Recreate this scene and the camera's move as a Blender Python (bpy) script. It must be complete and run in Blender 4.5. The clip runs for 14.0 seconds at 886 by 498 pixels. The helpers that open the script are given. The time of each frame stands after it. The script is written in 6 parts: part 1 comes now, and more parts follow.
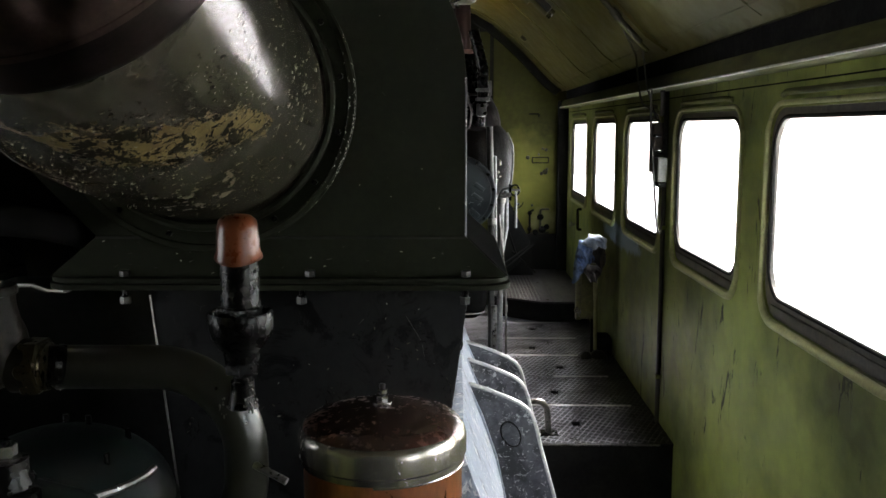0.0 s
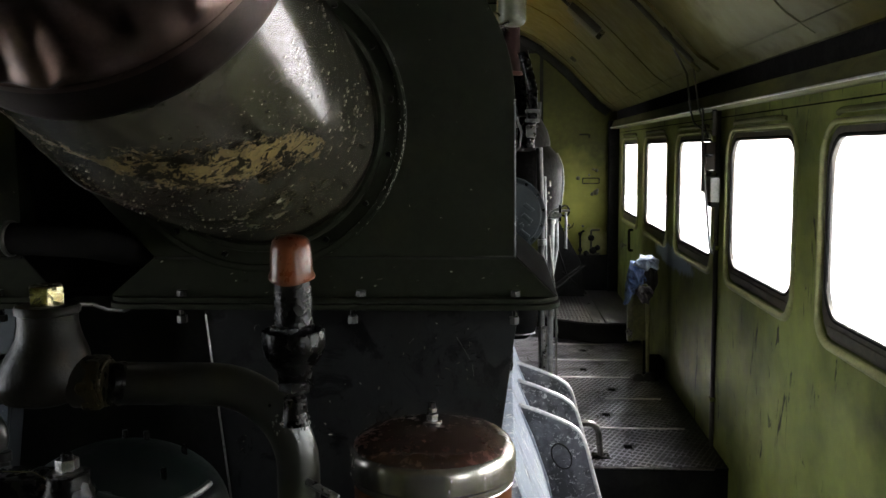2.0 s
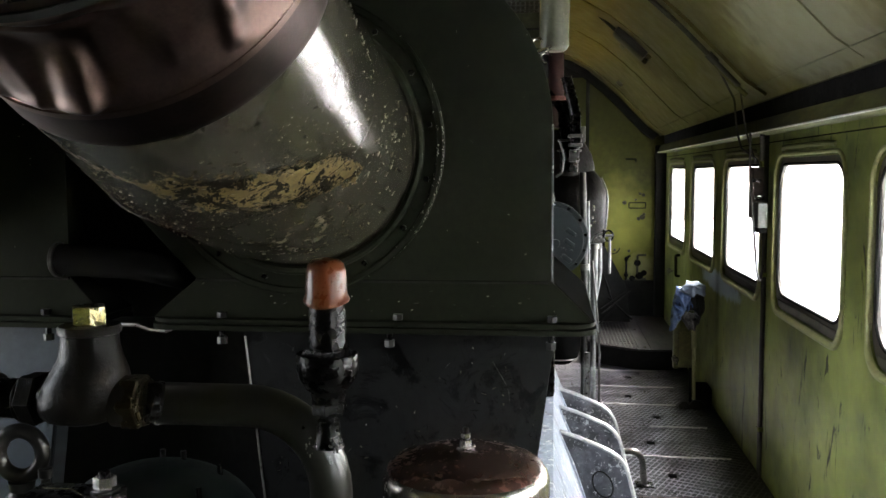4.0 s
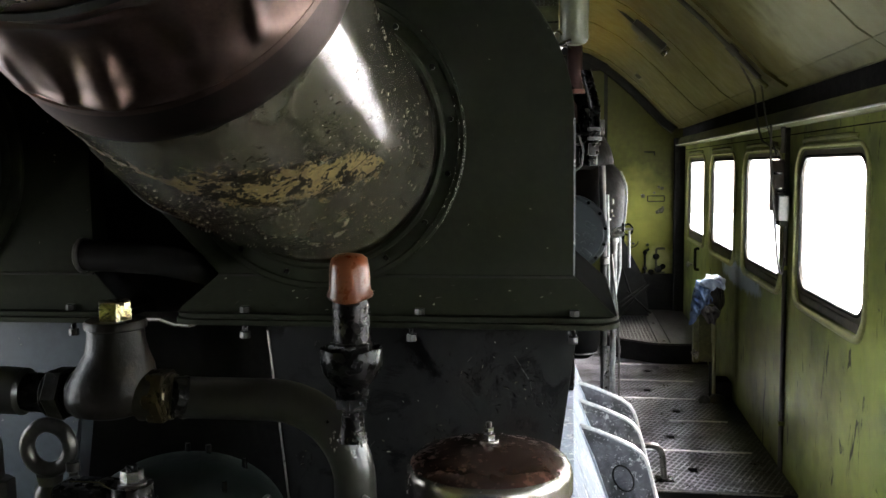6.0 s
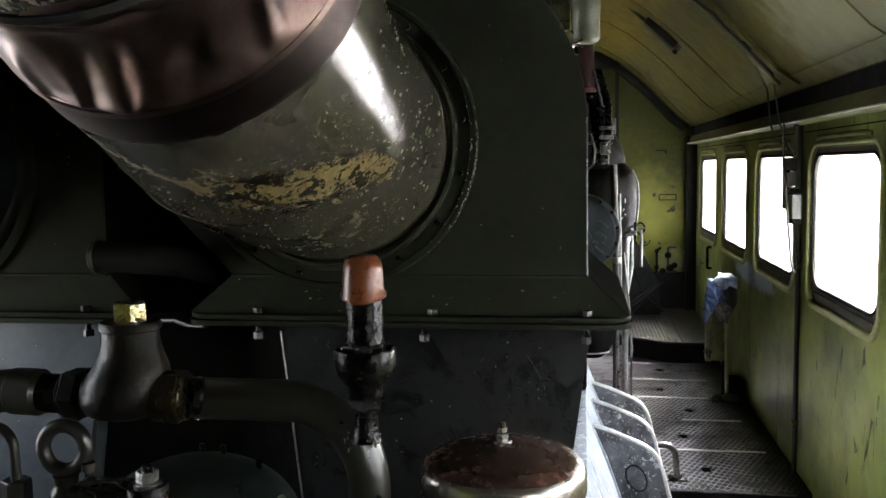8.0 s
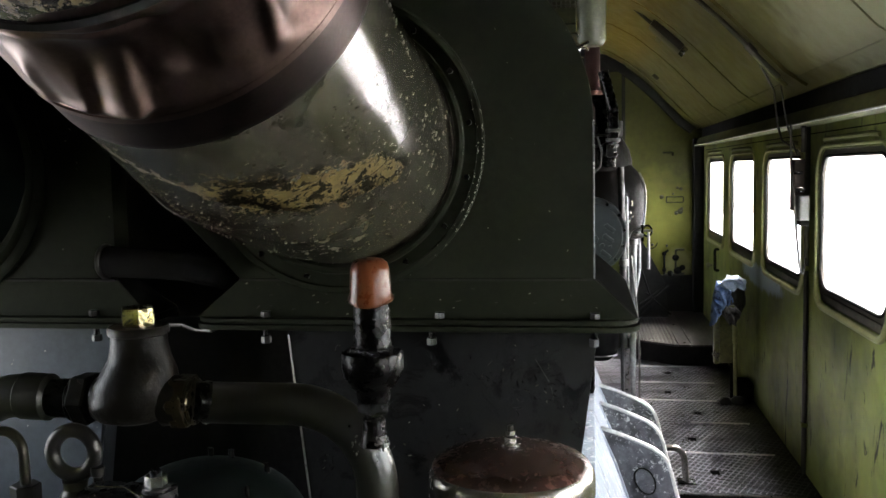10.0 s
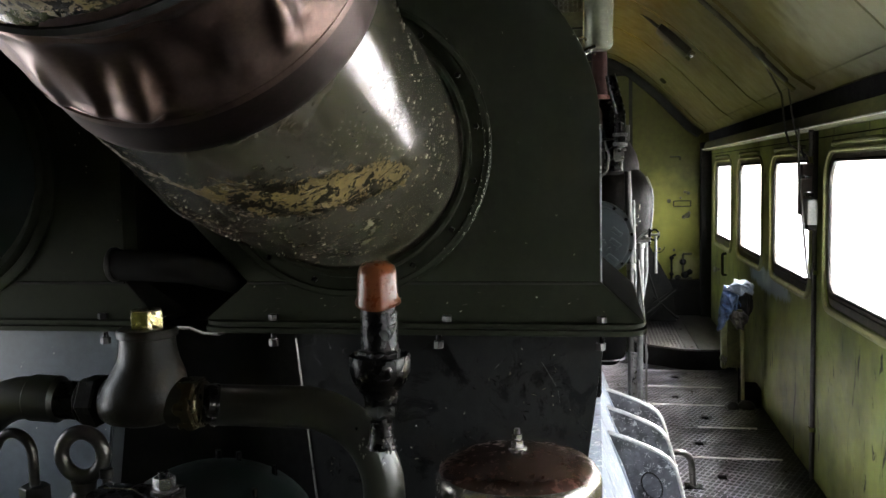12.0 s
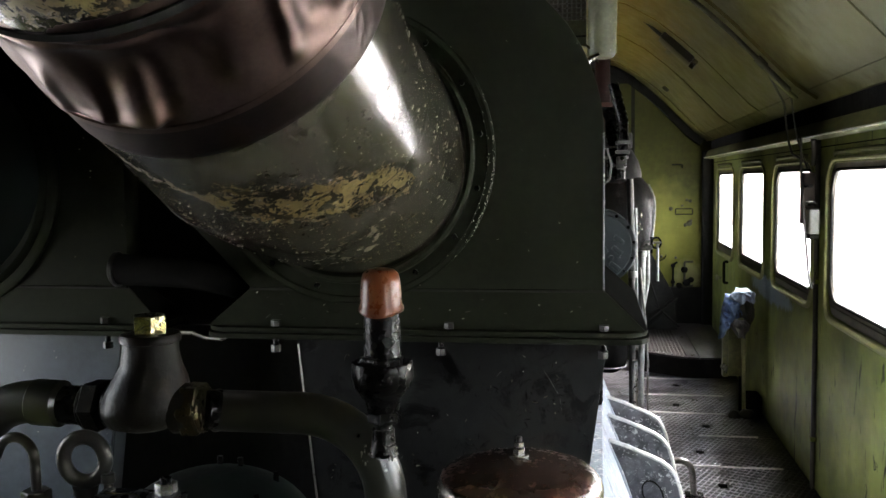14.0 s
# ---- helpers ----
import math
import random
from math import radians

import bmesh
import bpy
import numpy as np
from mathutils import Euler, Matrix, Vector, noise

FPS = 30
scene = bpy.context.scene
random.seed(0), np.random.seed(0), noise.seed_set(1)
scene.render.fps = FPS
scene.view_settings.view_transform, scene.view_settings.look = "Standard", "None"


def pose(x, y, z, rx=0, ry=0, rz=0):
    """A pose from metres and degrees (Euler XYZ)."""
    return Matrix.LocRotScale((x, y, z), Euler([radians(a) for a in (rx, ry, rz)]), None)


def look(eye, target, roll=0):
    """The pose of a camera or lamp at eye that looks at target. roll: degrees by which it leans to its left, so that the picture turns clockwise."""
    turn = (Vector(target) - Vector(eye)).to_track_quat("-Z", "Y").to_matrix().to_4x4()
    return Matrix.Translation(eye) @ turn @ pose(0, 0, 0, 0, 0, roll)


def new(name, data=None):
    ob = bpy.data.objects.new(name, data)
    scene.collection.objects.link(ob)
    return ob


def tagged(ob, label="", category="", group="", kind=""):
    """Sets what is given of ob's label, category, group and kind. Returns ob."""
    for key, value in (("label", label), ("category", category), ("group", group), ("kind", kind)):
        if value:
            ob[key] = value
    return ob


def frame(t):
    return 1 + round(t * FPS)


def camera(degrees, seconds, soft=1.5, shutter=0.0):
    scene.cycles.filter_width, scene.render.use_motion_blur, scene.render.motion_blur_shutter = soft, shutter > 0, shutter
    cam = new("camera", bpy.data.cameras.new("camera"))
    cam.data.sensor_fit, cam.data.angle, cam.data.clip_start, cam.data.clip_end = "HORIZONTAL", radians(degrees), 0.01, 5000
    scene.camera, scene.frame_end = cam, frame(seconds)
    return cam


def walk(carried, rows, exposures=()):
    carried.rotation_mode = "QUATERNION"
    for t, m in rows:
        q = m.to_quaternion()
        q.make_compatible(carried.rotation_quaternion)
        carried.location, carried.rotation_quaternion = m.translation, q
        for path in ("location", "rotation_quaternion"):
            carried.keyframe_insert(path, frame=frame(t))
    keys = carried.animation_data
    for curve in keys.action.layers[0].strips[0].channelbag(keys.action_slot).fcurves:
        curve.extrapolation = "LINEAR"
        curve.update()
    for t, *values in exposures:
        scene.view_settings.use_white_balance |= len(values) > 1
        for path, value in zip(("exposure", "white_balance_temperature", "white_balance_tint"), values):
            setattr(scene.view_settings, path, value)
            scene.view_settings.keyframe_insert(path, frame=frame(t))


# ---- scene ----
EXPOSURE = 4.07
STOPS = [(0.0, -0.65), (1.0, -0.7), (2.0, -0.7), (2.5, -0.6), (3.0, -0.4), (5.5, 0.0), (14.0, 0.0)]
cam = camera(53.2, 14.0, soft=1.5)
# t, eye in metres, yaw, pitch, roll in degrees
PATH = [
    (0.0, -0.0077, 0.0173, 1.5957, 0.87, -7.81, -0.07),
    (0.5, -0.0083, 0.0126, 1.5936, 1.07, -7.23, -0.22),
    (1.0, -0.0086, 0.0096, 1.5957, 1.31, -6.99, -0.23),
    (1.5, -0.0057, 0.0038, 1.5942, 2.09, -6.55, -0.41),
    (2.0, -0.0058, 0.0037, 1.5950, 4.14, -6.41, -0.55),
    (2.5, 0.0109, 0.0022, 1.5973, 6.51, -5.78, -0.32),
    (3.0, 0.0131, 0.0027, 1.5980, 6.81, -4.86, -0.02),
    (5.5, 0.0081, -0.0009, 1.5976, 8.01, -5.10, -0.70),
    (6.0, 0.0038, 0.0002, 1.5983, 8.25, -5.25, -0.62),
    (6.5, 0.0027, 0.0020, 1.5978, 8.49, -5.41, -0.77),
    (7.0, 0.0005, 0.0018, 1.5991, 8.74, -5.48, -0.71),
    (7.5, 0.0000, -0.0000, 1.6000, 8.90, -5.29, -0.66),
    (8.0, 0.0006, -0.0003, 1.6002, 8.96, -5.29, -0.89),
    (10.5, 0.0011, -0.0018, 1.5997, 9.58, -4.97, -1.27),
    (11.0, 0.0016, -0.0031, 1.6001, 9.84, -4.92, -1.28),
    (11.5, 0.0018, -0.0035, 1.5990, 9.96, -4.90, -1.32),
    (12.0, 0.0015, -0.0057, 1.5994, 9.86, -4.78, -1.18),
    (12.5, -0.0000, -0.0038, 1.6004, 9.91, -4.69, -1.15),
    (13.0, -0.0005, -0.0057, 1.6018, 9.96, -4.63, -0.95),
    (13.5, -0.0006, -0.0060, 1.6009, 9.95, -4.50, -0.89),
    (14.0, -0.0016, -0.0077, 1.6020, 9.93, -4.40, -0.76),
]
walk(cam, [(t, pose(x, y, z, 0, 0, yaw) @ pose(0, 0, 0, 90 + pitch, 0, 0) @ pose(0, 0, 0, 0, 0, roll))
           for t, x, y, z, yaw, pitch, roll in PATH], exposures=[(t, EXPOSURE + e) for t, e in STOPS])

# ---------------------------------------------------------------- light
world = bpy.data.worlds.new("world")
scene.world = world
world.use_nodes = True
wn, wl = world.node_tree.nodes, world.node_tree.links
sky = wn.new("ShaderNodeTexSky")
sky.sky_type, sky.sun_disc = "NISHITA", False
sky.sun_elevation, sky.sun_rotation = radians(48), radians(50)
sky.dust_density, sky.air_density = 2.0, 1.0
grey = wn.new("ShaderNodeHueSaturation")
grey.inputs["Saturation"].default_value = 0.33
wl.new(sky.outputs["Color"], grey.inputs["Color"])
wl.new(grey.outputs["Color"], wn["Background"].inputs["Color"])
wn["Background"].inputs["Strength"].default_value = 0.15

sun = new("sun", bpy.data.lights.new("sun", "SUN"))
sun.data.energy, sun.data.angle, sun.data.color = 1.4, radians(24), (1.0, 0.96, 0.9)
sun.matrix_world = look((5.0, 4.2, 7.2), (0, 0, 0))

# ---------------------------------------------------------------- materials


def mat(name, c1, c2, rough=0.5, metal=0.0, s1=4.0, s2=60.0, grain=0.25, rv=0.2, bump=0.12,
        stain=None, stain_at=(0.55, 0.72), stain_s=3.0, chip=None, chip_at=(0.62, 0.64), chip_s=14.0, chip_rough=0.6,
        chip_metal=None, streak=(1.0, 1.0, 1.0), coat=0.0, dist=0.004, spec=0.5, chip_streak=None):
    """Two tones of paint or metal, with grain, stains and chips, all in world metres."""
    m = bpy.data.materials.new(name)
    m.use_nodes = True
    n, l = m.node_tree.nodes, m.node_tree.links
    b = n["Principled BSDF"]
    pos = n.new("ShaderNodeNewGeometry").outputs["Position"]

    def noise_at(scale, detail=5.0, stretch=None, torn=0.0):
        src = pos
        if stretch:
            mp = n.new("ShaderNodeMapping")
            mp.inputs["Scale"].default_value = stretch
            l.new(pos, mp.inputs["Vector"])
            src = mp.outputs["Vector"]
        t = n.new("ShaderNodeTexNoise")
        t.inputs["Scale"].default_value, t.inputs["Detail"].default_value = scale, detail
        t.inputs["Roughness"].default_value, t.inputs["Distortion"].default_value = 0.6 + 0.12 * torn, torn
        l.new(src, t.inputs["Vector"])
        return t.outputs["Fac"]

    def ramp(v, lo, hi):
        r = n.new("ShaderNodeMapRange")
        r.inputs["From Min"].default_value, r.inputs["From Max"].default_value = lo, hi
        l.new(v, r.inputs["Value"])
        return r.outputs["Result"]

    def mix(fac, a, bb, mode="MIX"):
        x = n.new("ShaderNodeMix")
        x.data_type, x.blend_type = "RGBA", mode
        for sock, v in ((x.inputs[0], fac), (x.inputs[6], a), (x.inputs[7], bb)):
            if isinstance(v, bpy.types.NodeSocket):
                l.new(v, sock)
            elif isinstance(v, tuple):
                sock.default_value = (*v, 1)
            else:
                sock.default_value = v
        return x.outputs[2]

    def num(op, a, bb):
        x = n.new("ShaderNodeMath")
        x.operation = op
        for sock, v in ((x.inputs[0], a), (x.inputs[1], bb)):
            if isinstance(v, bpy.types.NodeSocket):
                l.new(v, sock)
            else:
                sock.default_value = v
        return x.outputs[0]

    col = mix(ramp(noise_at(s1), 0.32, 0.68), c1, c2)
    fine = noise_at(s2, 8.0, streak)
    col = mix(grain, col, mix(ramp(fine, 0.3, 0.7), (0.25, 0.25, 0.25), (1.6, 1.6, 1.6)), "MULTIPLY")
    rgh = num("ADD", rough - rv / 2, num("MULTIPLY", fine, rv))
    rgh = num("ADD", rgh, num("MULTIPLY", num("SUBTRACT", noise_at(s1 * 3.1), 0.5), rv))
    height = num("MULTIPLY", fine, 0.35)
    if stain:
        col = mix(num("MULTIPLY", ramp(noise_at(stain_s, 7.0, streak), *stain_at), 0.85), col, stain)
    if chip:
        c = ramp(noise_at(chip_s, 11.0, chip_streak, 1.0), *chip_at)
        col = mix(c, col, chip)
        rgh = num("ADD", num("MULTIPLY", rgh, num("SUBTRACT", 1.0, c)), num("MULTIPLY", c, chip_rough))
        height = num("SUBTRACT", height, num("MULTIPLY", c, 0.6))
        if chip_metal is not None:
            l.new(num("ADD", num("MULTIPLY", num("SUBTRACT", 1.0, c), metal), num("MULTIPLY", c, chip_metal)), b.inputs["Metallic"])
    l.new(col, b.inputs["Base Color"])
    l.new(rgh, b.inputs["Roughness"])
    if chip_metal is None:
        b.inputs["Metallic"].default_value = metal
    b.inputs["Coat Weight"].default_value, b.inputs["Specular IOR Level"].default_value = coat, spec
    b.inputs["Coat Roughness"].default_value = 0.12
    bp = n.new("ShaderNodeBump")
    bp.inputs["Strength"].default_value, bp.inputs["Distance"].default_value = bump, dist
    l.new(height, bp.inputs["Height"])
    l.new(bp.outputs["Normal"], b.inputs["Normal"])
    return m


M_WALL = mat("wall_paint", (0.198, 0.230, 0.060), (0.335, 0.366, 0.104), 0.48, spec=0.14, s1=1.7, s2=26, grain=0.16, rv=0.3, bump=0.25,
             stain=(0.046, 0.052, 0.019), stain_at=(0.44, 0.70), stain_s=3.0, streak=(1, 0.5, 0.6),
             chip=(0.030, 0.029, 0.019), chip_at=(0.60, 0.64), chip_s=7.0, chip_streak=(1, 1.6, 0.40))


def add_smear_or_shading(m, where, size, colour, soft=0.4):
    """A ragged patch of colour: smeared paint, painted light and painted shade."""
    n, l = m.node_tree.nodes, m.node_tree.links
    pos = n.new("ShaderNodeNewGeometry").outputs["Position"]
    d = n.new("ShaderNodeVectorMath")
    d.operation = "SUBTRACT"
    l.new(pos, d.inputs[0])
    d.inputs[1].default_value = where
    sc = n.new("ShaderNodeVectorMath")
    sc.operation = "DIVIDE"
    l.new(d.outputs[0], sc.inputs[0])
    sc.inputs[1].default_value = size
    ln = n.new("ShaderNodeVectorMath")
    ln.operation = "LENGTH"
    l.new(sc.outputs[0], ln.inputs[0])
    t = n.new("ShaderNodeTexNoise")
    t.inputs["Scale"].default_value, t.inputs["Detail"].default_value = 9.0, 6.0
    l.new(pos, t.inputs["Vector"])
    add = n.new("ShaderNodeMath")
    l.new(ln.outputs["Value"], add.inputs[0])
    l.new(t.outputs["Fac"], add.inputs[1])
    r = n.new("ShaderNodeMapRange")
    for k, v in (("From Min", 1.35 - soft / 2), ("From Max", 1.35 + soft / 2), ("To Min", 0.75), ("To Max", 0.0)):
        r.inputs[k].default_value = v
    l.new(add.outputs[0], r.inputs["Value"])
    x = n.new("ShaderNodeMix")
    x.data_type = "RGBA"
    b = n["Principled BSDF"].inputs["Base Color"]
    l.new(b.links[0].from_socket, x.inputs[6])
    l.new(r.outputs["Result"], x.inputs[0])
    x.inputs[7].default_value = (*colour, 1)
    l.new(x.outputs[2], b)


add_smear_or_shading(M_WALL, (1.10, 6.00, 0.865), (1.0, 0.72, 0.085), (0.46, 0.57, 0.70), 0.30)
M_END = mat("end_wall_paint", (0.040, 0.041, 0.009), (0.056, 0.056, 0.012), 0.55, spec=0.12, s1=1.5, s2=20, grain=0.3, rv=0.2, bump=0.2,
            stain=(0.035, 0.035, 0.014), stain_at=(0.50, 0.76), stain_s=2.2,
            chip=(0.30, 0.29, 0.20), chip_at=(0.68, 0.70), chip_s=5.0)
# window light on the lower bulkhead, put into the colour as a soft patch
add_smear_or_shading(M_END, (0.72, 8.95, 0.98), (0.32, 1.0, 0.42), (0.30, 0.295, 0.060), 1.5)
add_smear_or_shading(M_END, (0.86, 8.95, 0.64), (0.14, 1.0, 0.17), (0.34, 0.33, 0.15), 0.7)
M_TRIM = mat("trim_paint", (0.36, 0.355, 0.165), (0.28, 0.275, 0.115), 0.4, s1=6, s2=60, grain=0.3,
             stain=(0.10, 0.09, 0.05), stain_at=(0.58, 0.7), stain_s=9)
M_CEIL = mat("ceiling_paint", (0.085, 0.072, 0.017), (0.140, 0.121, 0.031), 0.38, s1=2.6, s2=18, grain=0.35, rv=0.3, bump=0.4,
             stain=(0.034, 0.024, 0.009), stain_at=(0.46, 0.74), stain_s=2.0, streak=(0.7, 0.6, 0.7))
add_smear_or_shading(M_CEIL, (0.22, 6.4, 2.65), (0.40, 2.2, 0.5), (0.165, 0.105, 0.008))
add_smear_or_shading(M_CEIL, (0.88, 3.35, 2.10), (0.25, 0.75, 0.4), (0.30, 0.295, 0.19))
add_smear_or_shading(M_CEIL, (0.25, 3.9, 2.65), (0.25, 0.5, 0.4), (0.20, 0.185, 0.07))
M_BEAM = mat("beam_paint", (0.125, 0.125, 0.050), (0.09, 0.09, 0.036), 0.6, s1=4, s2=40, grain=0.35, rv=0.1, spec=0.2,
             stain=(0.03, 0.028, 0.018), stain_at=(0.48, 0.7), stain_s=6, streak=(1, 0.25, 1))
# plain black for dark parts, and for shade painted in gaps and corners
M_DULL_BLACK = mat("dull_black", (0.015, 0.015, 0.0145), (0.026, 0.025, 0.023), 0.8, s1=5, s2=50, spec=0.0)
M_GASKET = mat("old_rubber", (0.05, 0.045, 0.035), (0.09, 0.075, 0.055), 0.55, s1=12, s2=60, grain=0.5)
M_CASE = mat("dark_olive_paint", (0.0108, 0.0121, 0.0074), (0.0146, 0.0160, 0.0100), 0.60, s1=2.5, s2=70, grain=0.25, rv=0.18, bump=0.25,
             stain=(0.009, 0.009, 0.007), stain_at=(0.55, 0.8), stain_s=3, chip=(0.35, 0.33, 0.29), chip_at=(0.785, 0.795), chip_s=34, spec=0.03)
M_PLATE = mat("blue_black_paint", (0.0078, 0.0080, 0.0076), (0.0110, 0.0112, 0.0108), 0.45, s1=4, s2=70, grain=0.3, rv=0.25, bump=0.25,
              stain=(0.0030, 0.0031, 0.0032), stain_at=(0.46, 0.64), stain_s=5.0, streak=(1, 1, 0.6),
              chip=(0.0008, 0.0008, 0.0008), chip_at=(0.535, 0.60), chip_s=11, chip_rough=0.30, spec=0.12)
M_BLUE = mat("blue_grey_paint", (0.042, 0.048, 0.054), (0.060, 0.068, 0.077), 0.4, s1=3, s2=70, grain=0.2,
             chip=(0.35, 0.35, 0.34), chip_at=(0.74, 0.75), chip_s=22, stain=(0.045, 0.050, 0.040), stain_at=(0.42, 0.68), stain_s=2.5, spec=0.2)
M_FRAME = mat("worn_pale_blue_paint", (0.46, 0.50, 0.56), (0.36, 0.40, 0.46), 0.36, s1=6, s2=70, grain=0.3, rv=0.25, bump=0.4,
              chip=(0.84, 0.84, 0.82), chip_at=(0.56, 0.58), chip_s=26, chip_streak=(1, 1, 0.8), stain=(0.09, 0.095, 0.11), stain_at=(0.56, 0.68), stain_s=11, streak=(1, 1, 0.5))
M_FIN = mat("oily_grey_paint", (0.075, 0.078, 0.088), (0.13, 0.132, 0.145), 0.38, s1=7, s2=70, grain=0.35, rv=0.25, bump=0.4,
            chip=(0.48, 0.48, 0.48), chip_at=(0.575, 0.60), chip_s=52, stain=(0.022, 0.021, 0.023), stain_at=(0.47, 0.60), stain_s=12)
M_PALE_EDGE = mat("bare_edge", (0.62, 0.62, 0.60), (0.42, 0.42, 0.42), 0.4, metal=0.3, s1=20, s2=90, grain=0.4)
M_STEEL = mat("oily_steel", (0.26, 0.25, 0.235), (0.15, 0.145, 0.135), 0.32, metal=0.85, s1=14, s2=120, grain=0.4, rv=0.25,
              stain=(0.05, 0.04, 0.03), stain_at=(0.52, 0.7), stain_s=16, bump=0.25)
M_BOLT = mat("bolt_steel", (0.022, 0.021, 0.018), (0.012, 0.011, 0.010), 0.34, metal=0.3, s1=40, s2=200, grain=0.4)
M_BLACKIRON = mat("black_iron", (0.0022, 0.0021, 0.0019), (0.0048, 0.0045, 0.004), 0.27, metal=0.1, s1=20, s2=48, grain=0.5, rv=0.26, bump=1.0, coat=0.09,
                  chip=(0.05, 0.047, 0.042), chip_at=(0.70, 0.74), chip_s=34, spec=0.10, dist=0.005)
M_PIPE = mat("oily_pipe_paint", (0.014, 0.014, 0.009), (0.010, 0.010, 0.007), 0.33, coat=0.16, s1=8, s2=90, grain=0.3, rv=0.2, bump=0.2,
             stain=(0.007, 0.007, 0.006), stain_at=(0.45, 0.85), stain_s=5, chip=(0.25, 0.24, 0.21), chip_at=(0.75, 0.76), chip_s=30)
M_CASTING = mat("cast_valve_paint", (0.0044, 0.0042, 0.0034), (0.0085, 0.0072, 0.0054), 0.36, s1=9, s2=42, grain=0.5, rv=0.34, bump=0.9,
                stain=(0.030, 0.020, 0.013), stain_at=(0.54, 0.68), stain_s=13, chip=(0.12, 0.09, 0.065), chip_at=(0.69, 0.72), chip_s=24, spec=0.08, coat=0.05, dist=0.010)
M_BRASS = mat("worn_brass", (0.78, 0.73, 0.52), (0.42, 0.34, 0.08), 0.13, metal=0.95, s1=55, s2=150, grain=0.3,
              chip=(0.03, 0.028, 0.012), chip_at=(0.50, 0.55), chip_s=38, chip_rough=0.3)
M_DULLBRASS = mat("dull_brass", (0.048, 0.037, 0.014), (0.018, 0.015, 0.007), 0.30, metal=0.6, s1=22, s2=110, grain=0.45, rv=0.25, bump=0.4,
                  chip=(0.34, 0.27, 0.16), chip_at=(0.64, 0.68), chip_s=30)
M_CAP = mat("terracotta_rubber", (0.140, 0.037, 0.011), (0.105, 0.027, 0.008), 0.30, s1=18, s2=140, grain=0.2, bump=0.1,
            stain=(0.08, 0.022, 0.008), stain_at=(0.55, 0.85), stain_s=24)
M_COPPER = mat("tarnished_copper", (0.42, 0.145, 0.05), (0.28, 0.100, 0.04), 0.34, metal=0.7, s1=9, s2=70, grain=0.3, rv=0.3, bump=0.1,
               stain=(0.12, 0.06, 0.04), stain_at=(0.5, 0.72), stain_s=11, streak=(1, 1, 0.3))
M_LID = mat("rusty_steel_lid", (0.088, 0.048, 0.035), (0.050, 0.030, 0.024), 0.26, metal=0.55, s1=15, s2=120, grain=0.12, rv=0.10, bump=0.03,
            stain=(0.014, 0.010, 0.009), stain_at=(0.47, 0.66), stain_s=8, chip=(0.16, 0.050, 0.033), chip_at=(0.50, 0.76), chip_s=6.5, chip_rough=0.3)
M_RIM = mat("polished_steel", (0.42, 0.385, 0.335), (0.31, 0.28, 0.24), 0.26, metal=0.95, s1=9, s2=140, grain=0.08, rv=0.06, bump=0.02,
            stain=(0.09, 0.065, 0.045), stain_at=(0.54, 0.70), stain_s=12, streak=(1, 1, 0.35))
M_SLEEVE = mat("brown_oilcloth", (0.135, 0.090, 0.074), (0.068, 0.045, 0.037), 0.40, metal=1.0, s1=4, s2=160, grain=0.2, rv=0.14, bump=0.1,
               stain=(0.022, 0.015, 0.012), stain_at=(0.46, 0.72), stain_s=3.5)
# darker copy of the oilcloth; the cuff's dark reflections are put into colour
M_CUFF = mat("shaded_oilcloth", (0.052, 0.035, 0.030), (0.030, 0.021, 0.018), 0.44, metal=1.0, s1=4, s2=160, grain=0.25, rv=0.14, bump=0.15,
             stain=(0.016, 0.012, 0.010), stain_at=(0.46, 0.70), stain_s=4)
M_GREEN = mat("dark_green_paint", (0.005, 0.0085, 0.0075), (0.008, 0.0115, 0.010), 0.38, s1=9, s2=90, grain=0.35, rv=0.25,
              chip=(0.20, 0.06, 0.04), chip_at=(0.66, 0.68), chip_s=9, stain=(0.012, 0.012, 0.011), stain_at=(0.5, 0.7), stain_s=8, spec=0.2)
M_SILVER = mat("silver_lagging", (0.30, 0.30, 0.29), (0.13, 0.13, 0.125), 0.36, metal=0.45, s1=16, s2=60, grain=0.5, rv=0.3, bump=0.8,
               stain=(0.08, 0.07, 0.06), stain_at=(0.55, 0.75), stain_s=12)
M_BROWN = mat("brown_tank_paint", (0.0034, 0.0028, 0.0024), (0.0080, 0.0062, 0.0050), 0.52, spec=0.10, s1=11, s2=40, grain=0.5, dist=0.012, rv=0.3, bump=0.9,
              stain=(0.007, 0.006, 0.005), stain_at=(0.48, 0.7), stain_s=9)
M_RED = mat("faded_red_paint", (0.026, 0.009, 0.007), (0.017, 0.007, 0.006), 0.6, s1=9, s2=70, grain=0.3, spec=0.15)
M_RUSTRED = mat("rust_red_flange", (0.10, 0.024, 0.011), (0.055, 0.015, 0.009), 0.5, s1=20, s2=80, grain=0.5, bump=0.5)
M_DISC = mat("slate_cover_paint", (0.0085, 0.0125, 0.0145), (0.0125, 0.0170, 0.0192), 0.40, s1=8, s2=80, grain=0.3,
             stain=(0.008, 0.009, 0.009), stain_at=(0.55, 0.7), stain_s=14)
M_CREAM = mat("cream_duct_paint", (0.088, 0.094, 0.054), (0.060, 0.065, 0.037), 0.40, s1=8, s2=70, grain=0.35,
              chip=(0.60, 0.59, 0.54), chip_at=(0.67, 0.69), chip_s=26, stain=(0.03, 0.03, 0.022), stain_at=(0.55, 0.75), stain_s=9)
